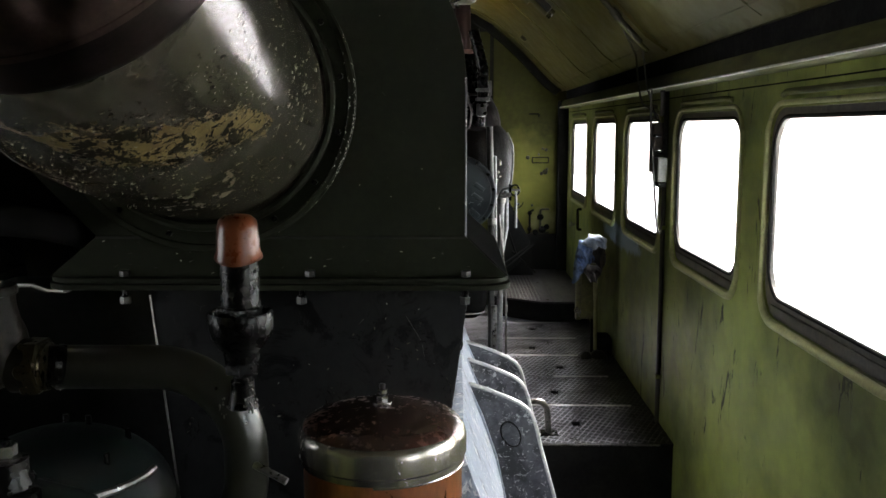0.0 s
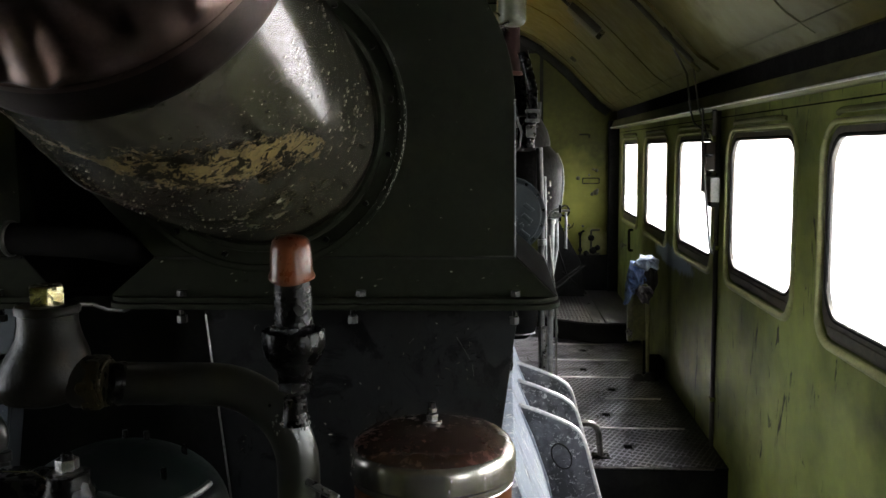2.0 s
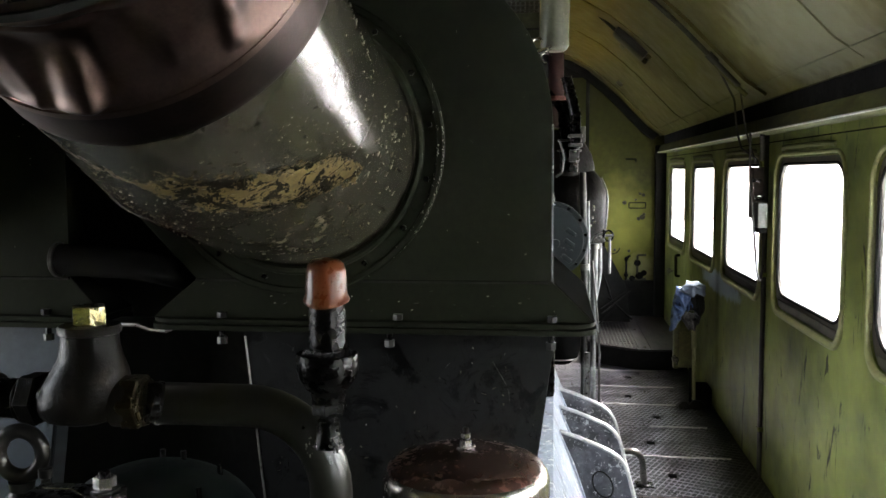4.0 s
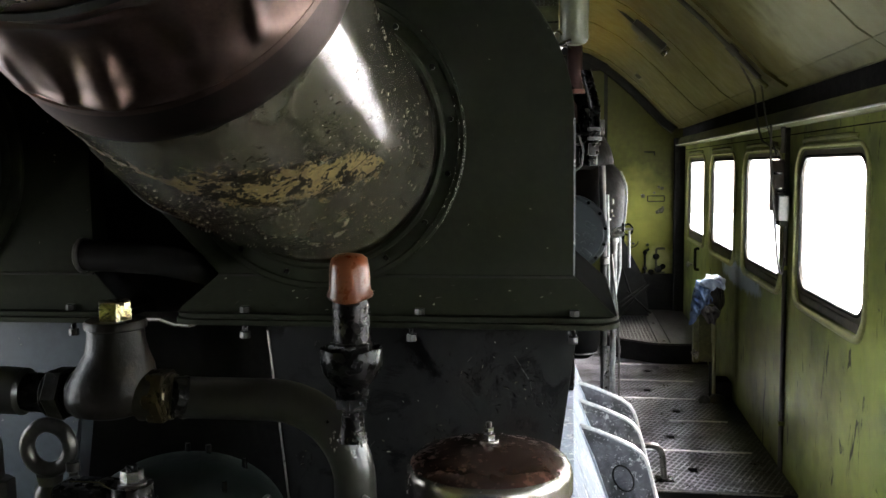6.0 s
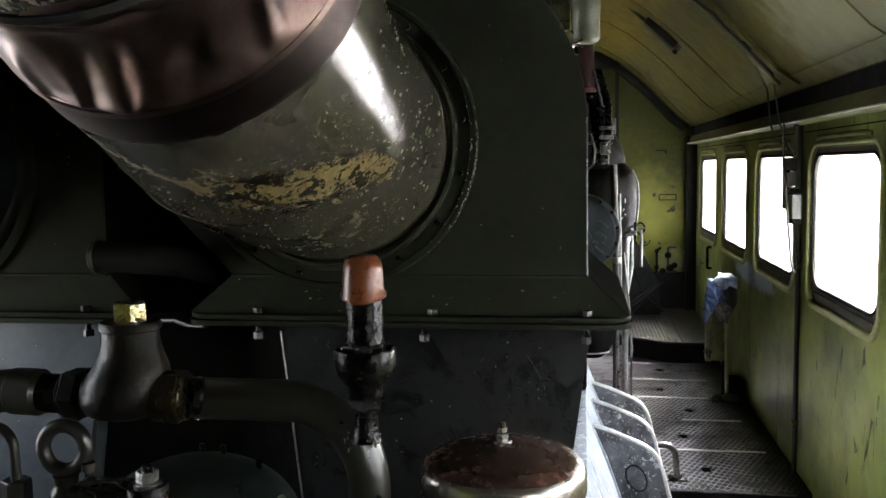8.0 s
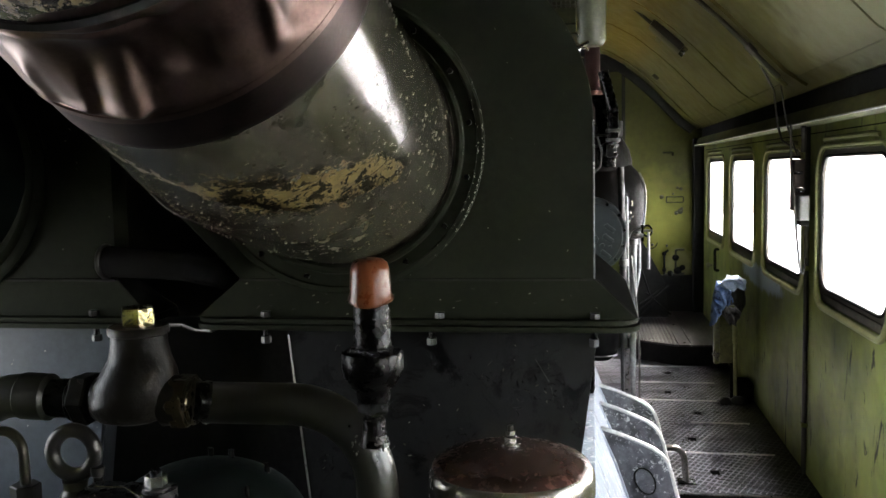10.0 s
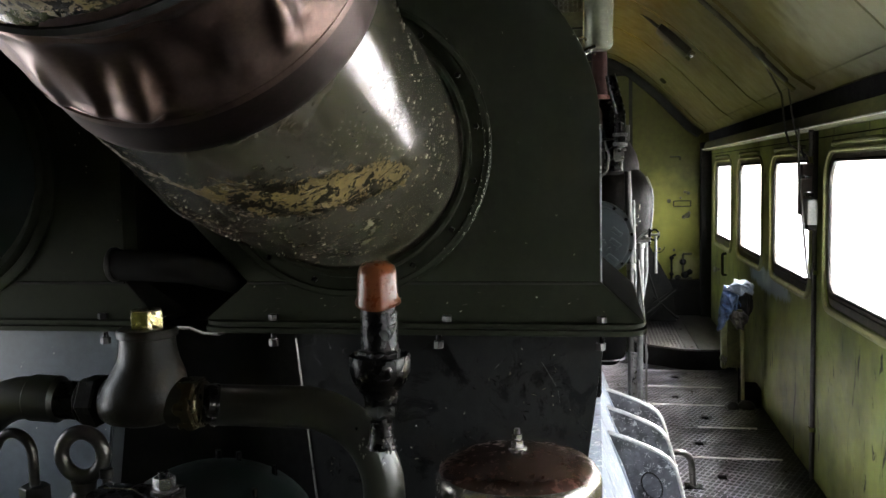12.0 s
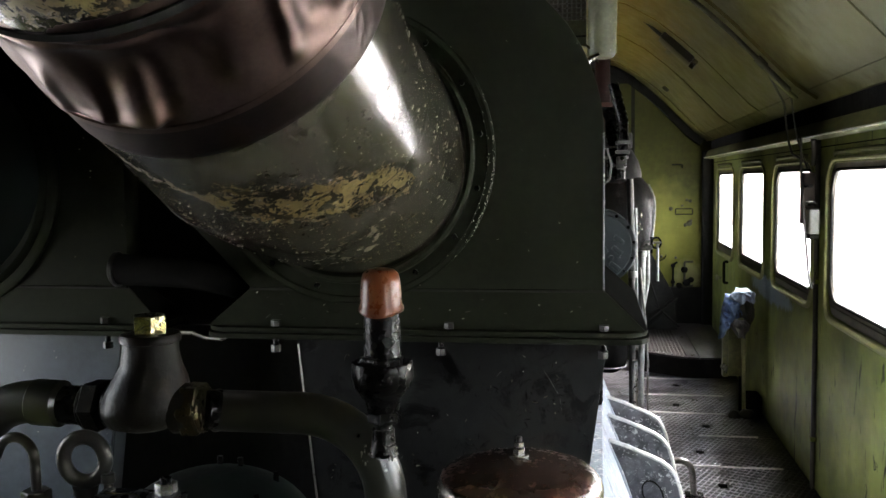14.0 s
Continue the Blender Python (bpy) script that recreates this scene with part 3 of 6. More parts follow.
for i, (a, b) in enumerate(WINDOWS):
    w = thing("window_%d" % (i + 1), (WALL_X, (a + b) / 2, Z_LO), "rounded window with dark gasket in olive trim", "window", "windows of the side wall", "structure")
    # gasket with a deeper sill
    g = holed((a - 0.027, b + 0.034, Z_LO - 0.074, Z_HI + 0.034), rrect(a, b, Z_LO, Z_HI, 0.125), "x", WALL_X + 0.008, WALL_X + 0.024)
    part("gasket", g, M_GASKET, w, "dark perished rubber gasket")
    line = rrect(a - 0.004, b + 0.004, Z_LO - 0.006, Z_HI + 0.004, 0.115)
    part("inner_bead", sweep([V(WALL_X + 0.008, y, z) for y, z in line + line[:1]], 0.007, 8), M_DULL_BLACK, w, "thin black bead")
    p = box(WALL_X + 0.014, WALL_X + 0.018, a + 0.001, b - 0.001, Z_LO + 0.001, Z_HI - 0.001)
    pane = part("pane", p, M_GLASS, w, "clear glass pane", smooth=0)
    pane.visible_shadow = False
    part("sill", box(WALL_X + 0.002, WALL_X + 0.010, a + 0.05, b - 0.04, Z_LO - 0.062, Z_LO - 0.030, 0.003), M_GASKET, w)
    line = [(y, z) for y, z in rrect(a - 0.042, b + 0.045, Z_LO - 0.093, Z_HI + 0.05, 0.125)]
    line.append(line[0])
    part("trim", sweep([V(WALL_X - 0.002, y, z) for y, z in line], 0.013, 10, radii=[0.0165 if z < Z_LO - 0.02 else 0.0125 if z < Z_HI - 0.02 else 0.009 for y, z in line]), M_TRIM, w, "raised yellow-green moulding")
    part("drip_moulding", sweep(round_path([V(WALL_X, b - 0.08, 1.705), V(WALL_X - 0.012, b - 0.14, 1.712), V(WALL_X - 0.012, a + 0.18, 1.712), V(WALL_X, a + 0.10, 1.705)], 0.03), 0.011, 8), M_BEAM, w)

# roof: a vault in straight and bent sheets, a dark recess under its lower edge
ROOF = [(1.085, 1.955), (1.03, 1.975), (0.93, 2.045), (0.78, 2.20), (0.65, 2.335), (0.52, 2.455), (0.36, 2.585), (0.18, 2.69), (-0.08, 2.765), (-0.37, 2.79)]
ROOF = ROOF + [(-0.74 - x, z) for x, z in reversed(ROOF[:-1])]
bm = bmesh.new()
outer = [(x + (0.05 if x > -0.37 else -0.05), z + 0.05) for x, z in ROOF]
slab(ROOF + outer[::-1], "y", BACK_Y - 0.05, END_Y + 0.05, 0, bm)
# raised seams across the vault and one lip along its edge
for y in (8.55, 7.0, 5.75, 4.48, 3.12, 1.75, 0.4):
    wide = 0.022 if y in (4.48, 1.75) else 0.006
    rise = 0.014 if y in (4.48, 1.75) else 0.005
    inner = [(x * 1.0 - (rise if x > -0.37 else -rise) * 0.75, z - rise) for x, z in ROOF[1:-1]]
    slab(inner + [(x, z + 0.003) for x, z in ROOF[1:-1]][::-1], "y", y - wide, y + wide, 0, bm)
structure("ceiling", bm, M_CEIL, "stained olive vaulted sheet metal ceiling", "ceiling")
bm = bmesh.new()
slab([(1.04, 1.948), (1.055, 1.985), (0.985, 2.018), (0.978, 2.006), (1.03, 1.972)], "y", BACK_Y, END_Y, 0, bm)
structure("trim_roof_edge", bm, M_CEIL, "olive lip along the roof edge", "trim")
# black strip puts the shade of the recess under the roof into colour
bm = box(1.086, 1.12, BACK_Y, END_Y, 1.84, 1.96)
structure("trim_recess", bm, M_DULL_BLACK, "black strip for the shaded recess under the roof", "trim")
bm = slab([(1.10, 1.782), (1.022, 1.780), (1.010, 1.787), (1.008, 1.796), (1.022, 1.806), (1.032, 1.84), (1.05, 1.862), (1.10, 1.868)], "y", BACK_Y, END_Y, 0.002)
structure("trim_cable_duct", bm, M_BEAM, "olive longitudinal cable duct with a worn bright lip", "cable duct")
bm = sweep([V(1.009, BACK_Y, 1.791), V(1.009, END_Y, 1.791)], 0.0045, 8)
structure("trim_bright_lip", bm, M_PALE_EDGE, "bare metal lip of the cable duct", "trim")
structure("trim_wall_seam", box(WALL_X - 0.004, WALL_X + 0.002, BACK_Y, END_Y, 1.742, 1.747), M_DULL_BLACK, "dark seam above the windows", "trim")

# end wall, left wall, back wall, floors
bm = box(LEFT_X, WALL_X + 0.03, END_Y, END_Y + 0.06, LOW, 2.9)
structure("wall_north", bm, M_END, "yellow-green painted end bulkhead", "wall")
bm = bmesh.new()
west = [(WINDOWS[5], BACK_Y, 1.99, 0.16), (WINDOWS[4], 1.99, 3.40, 0.0), (WINDOWS[0], 7.30, END_Y, 0.0)]
for (a, b), y0, y1, less in west:
    holed((y0, y1, LOW, 2.0), rrect(a, b - less, Z_LO, Z_HI, 0.085), "x", LEFT_X - 0.03, LEFT_X, bm)
box(LEFT_X - 0.03, LEFT_X, 3.40, 7.30, LOW, 2.0, 0, bm)
structure("wall_west", bm, M_WALL, "olive green painted side wall with windows", "wall")
# unseen wall, set close and dark so little light comes from behind
structure("wall_south", box(LEFT_X - 0.08, WALL_X + 0.1, BACK_Y - 0.08, BACK_Y, LOW, 2.9), M_CASE, "unseen dark olive wall that closes the room behind", "wall")
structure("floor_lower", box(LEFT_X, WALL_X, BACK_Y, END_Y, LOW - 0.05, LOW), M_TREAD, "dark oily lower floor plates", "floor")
# unseen ground, kept pale to bounce light in through the windows
structure("ground", box(-60, 60, -60, 60, -1.6, -1.55), M_GROUND, "unseen pale ground outside that reflects light up", "ground")

# slanted black angle iron along the vault at the end wall
bm = bmesh.new()
rr = [(x - 0.012, z - 0.012) for x, z in ROOF[1:9]]
slab(rr + [(x - 0.045, z - 0.05) for x, z in rr][::-1], "y", END_Y - 0.07, END_Y - 0.002, 0.004, bm)
structure("trim_end_arch", bm, M_DULL_BLACK, "black angle iron where roof meets bulkhead", "trim")
# the shaded corner and foot of the bulkhead, painted as black slabs
structure("trim_corner", box(1.0, 1.098, END_Y - 0.12, END_Y - 0.002, LOW, 1.86, 0.01), M_DULL_BLACK, "black strip for the shaded corner beside the bulkhead", "trim")
structure("trim_bulkhead_seam", box(0.325, 0.36, END_Y - 0.014, END_Y - 0.001, 0.2, 2.52, 0.004), M_DULL_BLACK, "dark vertical seam strip on the bulkhead", "trim")
structure("trim_bulkhead_foot", box(0.40, 1.0, END_Y - 0.05, END_Y - 0.002, LOW, 0.53, 0.01), M_DULL_BLACK, "black slab for the shaded foot of the bulkhead", "trim")
structure("trim_bulkhead_head", box(-0.9, 0.36, END_Y - 0.05, END_Y - 0.002, 2.53, 2.76, 0.01), M_DULL_BLACK, "black head plate under the roof", "trim")

# raised walkway of tread plates
def ribs(x0, x1, y0, y1, z, hole):
    """Low ribs in two slanting sets, clipped to a plate and left open at its hole."""
    own = bmesh.new()
    for deg, step, wide, high in ((65, 0.0285, 0.0075, 0.0026), (-24, 0.046, 0.0085, 0.0022)):
        d = Vector((math.cos(radians(deg)), math.sin(radians(deg))))
        n = Vector((-d.y, d.x))
        offs = [n.dot(Vector(c)) for c in ((x0, y0), (x1, y0), (x0, y1), (x1, y1))]
        o = math.ceil(min(offs) / step) * step
        while o < max(offs):
            lo, hi = -99.0, 99.0
            for k, (a, b) in enumerate(((x0, x1), (y0, y1))):
                p = n[k] * o
                t0, t1 = (a - p) / d[k], (b - p) / d[k]
                lo, hi = max(lo, min(t0, t1)), min(hi, max(t0, t1))
            h = Vector(hole)
            runs = [(lo, hi)]
            if abs(n.dot(h) - o) < 0.036:
                m = d.dot(h)
                runs = [(lo, m - 0.036), (m + 0.036, hi)]
            for a, b in runs:
                if b - a < 0.01:
                    continue
                prof = ((-wide / 2, 0.0), (-wide / 4, high), (wide / 4, high), (wide / 2, 0.0))
                va = [own.verts.new(V(*(n * (o + u) + d * a), z + w)) for u, w in prof]
                vb = [own.verts.new(V(*(n * (o + u) + d * b), z + w)) for u, w in prof]
                for k in range(3):
                    own.faces.new((va[k], va[k + 1], vb[k + 1], vb[k]))
            o += step
    return own


PLATES = [(4.355, 4.972, 0.644, 4.664), (4.976, 5.575, 0.592, 5.243), (5.579, 6.108, 0.69, 5.80), (6.112, 6.62, 0.548, 6.34), (6.624, 7.16, 0.60, 6.95), (7.164, 7.9, 0.60, 7.5)]
walkway = thing("floor_walkway", (0.6, 6.0, LOW), "oily checkered steel walkway plates", "floor", "", "structure")
for i, (y0, y1, hx, hy) in enumerate(PLATES):
    hole = rrect(hx - 0.024, hx + 0.024, hy - 0.032, hy + 0.032, 0.006)
    dz = (0.0, -0.0015, 0.001, 0.0, -0.001, 0.0)[i]
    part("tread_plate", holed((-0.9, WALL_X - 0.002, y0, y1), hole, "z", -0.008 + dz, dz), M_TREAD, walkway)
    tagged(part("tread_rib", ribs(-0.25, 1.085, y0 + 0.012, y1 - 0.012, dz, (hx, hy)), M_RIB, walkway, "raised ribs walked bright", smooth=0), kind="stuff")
    if i:
        xa, xb = ((0.42, 1.0), (0.62, 0.97), (0.30, 0.85), (0.32, 0.90), (0.30, 0.80))[i - 1]
        pts = [V(xa + (xb - xa) * q / 60, y0 - 0.003 + 0.0012 * math.sin(q * 1.9), 0.003) for q in range(61)]
        part("joint_weld", sweep(pts, 0.007, 8, radii=[0.0065 + 0.0022 * noise.noise(V(q * 0.9, i * 3.1, 0)) for q in range(61)]), M_WELD, walkway, "bright lumpy weld between plates")
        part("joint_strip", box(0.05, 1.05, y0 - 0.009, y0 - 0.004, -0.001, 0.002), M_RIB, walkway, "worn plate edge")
part("riser", box(-0.9, WALL_X - 0.002, 4.363, 4.385, LOW, -0.009, 0.002), M_DULL_BLACK, walkway, "black riser of the step")
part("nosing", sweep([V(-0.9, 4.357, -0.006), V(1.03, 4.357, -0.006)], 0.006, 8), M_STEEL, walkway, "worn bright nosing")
part("bed", box(-0.9, WALL_X - 0.002, 4.386, 7.9, LOW, -0.03), M_DULL_BLACK, walkway)

# low platform of boards before the bulkhead
plat = thing("platform", (0.7, 8.1, 0.0), "low dark platform of worn ribbed boards", "platform", "", "structure")
front = [(0.30, 7.62), (0.39, 7.42), (0.67, 7.22), (0.80, 7.20), (1.09, 7.22)]
part("skirt", slab(front + [(1.09, 8.94), (0.30, 8.94)], "z", 0.002, 0.155, 0.003), M_DULL_BLACK, plat, "black platform skirt")
for x0, x1 in ((0.31, 0.70), (0.705, 0.80), (0.805, 1.085)):
    def fy(x):
        for (xa, ya), (xb, yb) in zip(front, front[1:]):
            if xa <= x <= xb:
                return ya + (yb - ya) * (x - xa) / (xb - xa)
        return front[-1][1]
    n = max(3, round((x1 - x0) / 0.03))
    top = []
    for k in range(n + 1):
        x = x0 + (x1 - x0) * k / n
        top.append((x, fy(x) - 0.012))
    part("board", slab(top + [(x1, 8.93), (x0, 8.93)], "z", 0.156, 0.172, 0.002), M_BOARD, plat)
    if x0 < 0.5:
        bm = bmesh.new()
        for k in range(n):
            x = x0 + (x1 - x0) * (k + 0.5) / n
            box(x - 0.005, x + 0.005, fy(x) + 0.01, 8.9, 0.171, 0.176, 0, bm)
        for k in range(18):
            y = 7.45 + 0.08 * k
            box(x0 + 0.01, x1 - 0.01, y - 0.008, y + 0.008, 0.171, 0.1755, 0, bm)
        tagged(part("tread_rib", bm, M_EYE, plat, "raised grid on the tread", smooth=0), kind="stuff")
part("front_edge", sweep([V(x, y - 0.014, 0.170) for x, y in front[1:]], 0.0035, 6), M_EYE, plat, "rubbed front edge")
for x, y in ((0.755, 7.27), (0.745, 8.1)):
    part("screw", cyl((x, y, 0.170), (x, y, 0.178), 0.011, seg=10), M_NUT, plat)

# ---------------------------------------------------------------- the blower casings
CASE_Y = 1.72


def casing(name, x0, x1, depth, label, lower_mat, lx0, lx1, bolts, flank=()):
    """A casing with a domed top on a flared skirt, a bolted flange and a lower stand."""
    c = thing(name, ((x0 + x1) / 2, CASE_Y, LOW), label, "blower casing", "blower casings")
    w = x1 - x0
    mid = (x0 + x1) / 2
    outline = [(x0, 1.386), (x1, 1.386), (x1, 1.685)] + (arc(mid, 1.685, w / 2, 0, 130, 30)[1:] + list(flank) if flank else arc(mid, 1.685, w / 2, 0, 180, 40)[1:])
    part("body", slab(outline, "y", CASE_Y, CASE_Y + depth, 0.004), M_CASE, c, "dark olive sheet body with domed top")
    # skirt flares to the sides and back
    bm = bmesh.new()
    t = [V(x0, CASE_Y - 0.003, 1.385), V(x1 + 0.001, CASE_Y - 0.003, 1.385), V(x1 + 0.001, CASE_Y + depth, 1.385), V(x0, CASE_Y + depth, 1.385)]
    b = [V(x0 - 0.085, CASE_Y - 0.02, 1.311), V(x1 + 0.078, CASE_Y - 0.02, 1.311), V(x1 + 0.078, CASE_Y + depth + 0.05, 1.311), V(x0 - 0.085, CASE_Y + depth + 0.05, 1.311)]
    tv, bv = [bm.verts.new(p) for p in t], [bm.verts.new(p) for p in b]
    bm.faces.new(tv)
    bm.faces.new(bv)
    for k in range(4):
        bm.faces.new((tv[k], tv[(k + 1) % 4], bv[(k + 1) % 4], bv[k]))
    part("skirt", bm, M_CASE, c, "flared skirt", smooth=0)
    # added near-black overlay: one side of the skirt darkened by colour
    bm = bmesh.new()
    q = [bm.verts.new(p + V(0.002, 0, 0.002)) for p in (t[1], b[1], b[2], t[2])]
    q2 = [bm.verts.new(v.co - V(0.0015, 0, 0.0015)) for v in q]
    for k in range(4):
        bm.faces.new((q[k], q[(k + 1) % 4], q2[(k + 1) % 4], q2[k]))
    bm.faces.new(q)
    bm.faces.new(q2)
    part("dark_side_overlay", bm, M_MATTE_BLACK, c, "added black sheet that darkens the skirt's side", smooth=0)
    part("seam", box(x0, x1, CASE_Y - 0.006, CASE_Y, 1.382, 1.388, 0.002), M_DULL_BLACK, c)
    for z0, z1, g in ((1.302, 1.311, 0.0), (1.288, 1.299, 0.003)):
        fl = rrect(x0 - 0.088 - g, x1 + 0.083 + g, CASE_Y - 0.045 - g, CASE_Y + depth + 0.08, 0.05)
        part("flange", slab(fl, "z", z0, z1, 0.002), M_CASE, c, "bolted flange plate")
    part("flange_gasket", slab(rrect(x0 - 0.08, x1 + 0.076, CASE_Y - 0.036, CASE_Y + depth + 0.07, 0.05), "z", 1.299, 1.302), M_DULL_BLACK, c)
    for bx, bl in bolts:
        part("bolt", hexnut((bx, CASE_Y - 0.022, 1.311), (bx, CASE_Y - 0.022, 1.323), 0.0105), M_BOLT, c)
        part("bolt", hexnut((bl, CASE_Y - 0.022, 1.258), (bl, CASE_Y - 0.022, 1.272), 0.0105), M_BOLT, c)
        part("bolt_shank", cyl((bl, CASE_Y - 0.022, 1.270), (bl, CASE_Y - 0.022, 1.2885), 0.006, seg=10), M_BLACKIRON, c)
    # lower stand with a slight taper
    out = [(lx0, 1.287), (lx1, 1.287), (lx1 - 0.071, 0.80), (lx1 - 0.22, LOW), (lx0 + 0.16, LOW), (lx0 + 0.048, 0.80)]
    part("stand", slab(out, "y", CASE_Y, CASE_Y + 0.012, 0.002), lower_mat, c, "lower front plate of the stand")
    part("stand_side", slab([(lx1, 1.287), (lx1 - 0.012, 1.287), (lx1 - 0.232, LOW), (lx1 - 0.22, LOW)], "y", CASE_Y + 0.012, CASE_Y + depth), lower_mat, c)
    return c


case_a = casing("blower_casing", -0.711, 0.011, 0.55, "dark olive blower casing with round inlet on a bolted flange", M_PLATE, -0.611, 0.0185, ((-0.649, -0.650), (-0.290, -0.307), (0.011, 0.009)),
                flank=((-0.70, 1.93), (-0.82, 1.82), (-0.868, 1.70), (-0.872, 1.60), (-0.842, 1.524)))
case_b = casing("blower_casing", -1.72, -0.985, 0.06, "dark olive blower casing on a blue-grey stand", M_BLUE, -1.62, -1.005, ((-1.028, -1.024), (-1.36, -1.37)))
part("worn_edge", sweep([V(0.0105, CASE_Y + 0.001, 1.386), V(0.0105, CASE_Y + 0.001, 1.69)], 0.0022, 6), M_FIN, case_a)
part("stand_edge", sweep([V(-0.610, CASE_Y - 0.001, 1.27), V(-0.563, CASE_Y - 0.001, 0.80)], 0.0022, 6), M_STEEL, case_a)
bm = bmesh.new()
lathe((-1.42, CASE_Y, 1.62), (0, -1, 0), [(0.258, 0.0), (0.289, 0.0), (0.291, 0.004), (0.291, 0.014), (0.285, 0.018), (0.270, 0.018), (0.266, 0.026), (0.258, 0.030), (0.250, 0.012)], 72, bm, closed=False)
part("collar", bm, M_CASE, case_b, "dark flange ring of the second inlet")
bm = bmesh.new()
lathe((-1.42, CASE_Y - 0.02, 1.62), (0, -1, 0.18), [(0.256, 0.0), (0.254, 0.10), (0.250, 0.22)], 64, bm, closed=False)
part("inlet_pipe", bm, M_GREEN, case_b, "dark green inlet pipe")
for run in (((-0.105, 1.227), (-0.094, 1.209), (-0.078, 1.181)), ((-0.190, 1.223), (-0.199, 1.213)), ((-0.074, 1.172), (-0.071, 1.147)), ((-0.512, 1.243), (-0.507, 1.250)), ((-0.405, 1.028), (-0.392, 1.044))):
    part("scratch", sweep([V(x, CASE_Y - 0.0012, z) for x, z in run], 0.0006, 6), M_EYE, case_a, "bright scratch in the paint")
# link bracket between the two flanges
part("bracket", slab([(-1.0, 1.291), (-0.83, 1.291), (-0.80, 1.280), (-0.765, 1.279), (-0.765, 1.286), (-0.797, 1.287), (-0.828, 1.298), (-1.0, 1.298)], "y", CASE_Y - 0.03, CASE_Y + 0.05, 0.001), M_STEEL, case_a, "steel strap between the flanges")
part("strap_edge", sweep([V(-0.99, CASE_Y - 0.031, 1.2965), V(-0.829, CASE_Y - 0.031, 1.2965), V(-0.797, CASE_Y - 0.031, 1.285), V(-0.768, CASE_Y - 0.031, 1.284)], 0.0024, 6), M_PALE_EDGE, case_a, "rubbed bright edge of the strap")

# stub pipe in the dark gap between the casings
gap = thing("stub_pipe", (-0.84, 1.9, LOW), "dark stub pipe between the casings", "pipe")
part("pipe_body", sweep(round_path([V(-0.958, 1.64, 1.432), V(-0.80, 1.64, 1.425), V(-0.76, 1.9, 1.36)], 0.05), 0.031, 24), M_MATTE_BLACK, gap)
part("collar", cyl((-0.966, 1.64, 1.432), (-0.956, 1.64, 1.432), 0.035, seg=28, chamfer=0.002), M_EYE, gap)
# added black sheet that keeps the gap between the casings dark
part("gap_shade_sheet", box(-1.6, -0.60, 1.96, 1.98, LOW, 2.6), M_DULL_BLACK, gap, "added black sheet for the shade in the gap")

# the inlet duct: a collar on the casing, a bent painted pipe, a cloth sleeve, another pipe up to the roof
duct = thing("inlet_duct", DUCT_C, "worn olive intake duct with brown cloth sleeve", "air duct")
DIRN = DUCT_D
S1, S2, CUFF, SEAM = 0.594, 0.787, 0.517, 0.25
RING = V(-0.494, CASE_Y, 1.655)


def ease(f):
    f = max(0.0, min(1.0, f))
    return f * f * (3 - 2 * f)


def centre(s):
    """The duct's middle line: a straight pipe down to the mitre seam, then a short piece to the collar."""
    if s < SEAM:
        return RING.lerp(DUCT_C + DIRN * SEAM, s / SEAM)
    return DUCT_C + DIRN * s


ring_c = RING
bm = bmesh.new()
prof = [(0.238, 0.0), (0.295, 0.0), (0.297, 0.004), (0.297, 0.011), (0.293, 0.015), (0.284, 0.015), (0.282, 0.0095), (0.258, 0.0095), (0.256, 0.020), (0.250, 0.024), (0.243, 0.022), (0.238, 0.012)]
lathe(ring_c, (0, -1, 0), prof, 96, bm, closed=False)
part("collar", bm, M_CASE, duct, "dark flange ring with welded beads")
for k in range(16):
    a = 2 * math.pi * (k + 0.35) / 16
    p = ring_c + V(math.cos(a) * 0.270, -0.0090, math.sin(a) * 0.270)
    part("bolt", hexnut(p, p + V(0, -0.008, 0), 0.006), M_BLACKIRON, duct)


def tube(stations, seg=96, dents=None):
    """Rings (centre, normal, radius) joined into a skin."""
    own = bmesh.new()
    rings = []
    for c, nrm, r in stations:
        nrm = Vector(nrm).normalized()
        u = nrm.cross(V(1, 0, 0)).normalized()
        w = V(1, 0, 0) - nrm * nrm.x
        w.normalize()
        ring = []
        for k in range(seg):
            a = 2 * math.pi * k / seg
            d = u * math.cos(a) + w * math.sin(a)
            rr = r + (dents(c, d, a) if dents else 0)
            ring.append(own.verts.new(Vector(c) + d * rr))
        rings.append(ring)
    for a, b in zip(rings, rings[1:]):
        for k in range(seg):
            own.faces.new((a[k], b[k], b[(k + 1) % seg], a[(k + 1) % seg]))
    return own


def lerp_n(f):
    return V(0, -1, 0).lerp(DIRN, max(0.0, min(1.0, f)))


def radius(s):
    return DR1 + (DR0 - DR1) * (1 - ease(s / SEAM))


st = []
for k in range(49):
    s = S1 * k / 48
    st.append((centre(s), lerp_n(s / SEAM), radius(s)))


def slope_of(c):
    return (Vector(c) - DUCT_C).dot(DIRN)


def small_dents(c, d, a):
    """Uneven rolling of the sheet, swelling to the seam along one flank."""
    s = slope_of(c)
    swell = 0.24 * (0.5 - min(0.5, max(SEAM, s))) ** 2 * max(0.0, min(1.0, s / 0.2))
    flat = swell * math.exp(-((math.degrees(a) % 360 - 110) / 19) ** 2)
    return flat + 0.0018 * noise.noise(Vector(c) * 5 + d * 1.6) + 0.0012 * noise.noise(Vector(c) * 16 + d * 4.0)


part("pipe", tube(st, 160, small_dents), M_DUCT, duct, "olive paint worn to yellow primer")


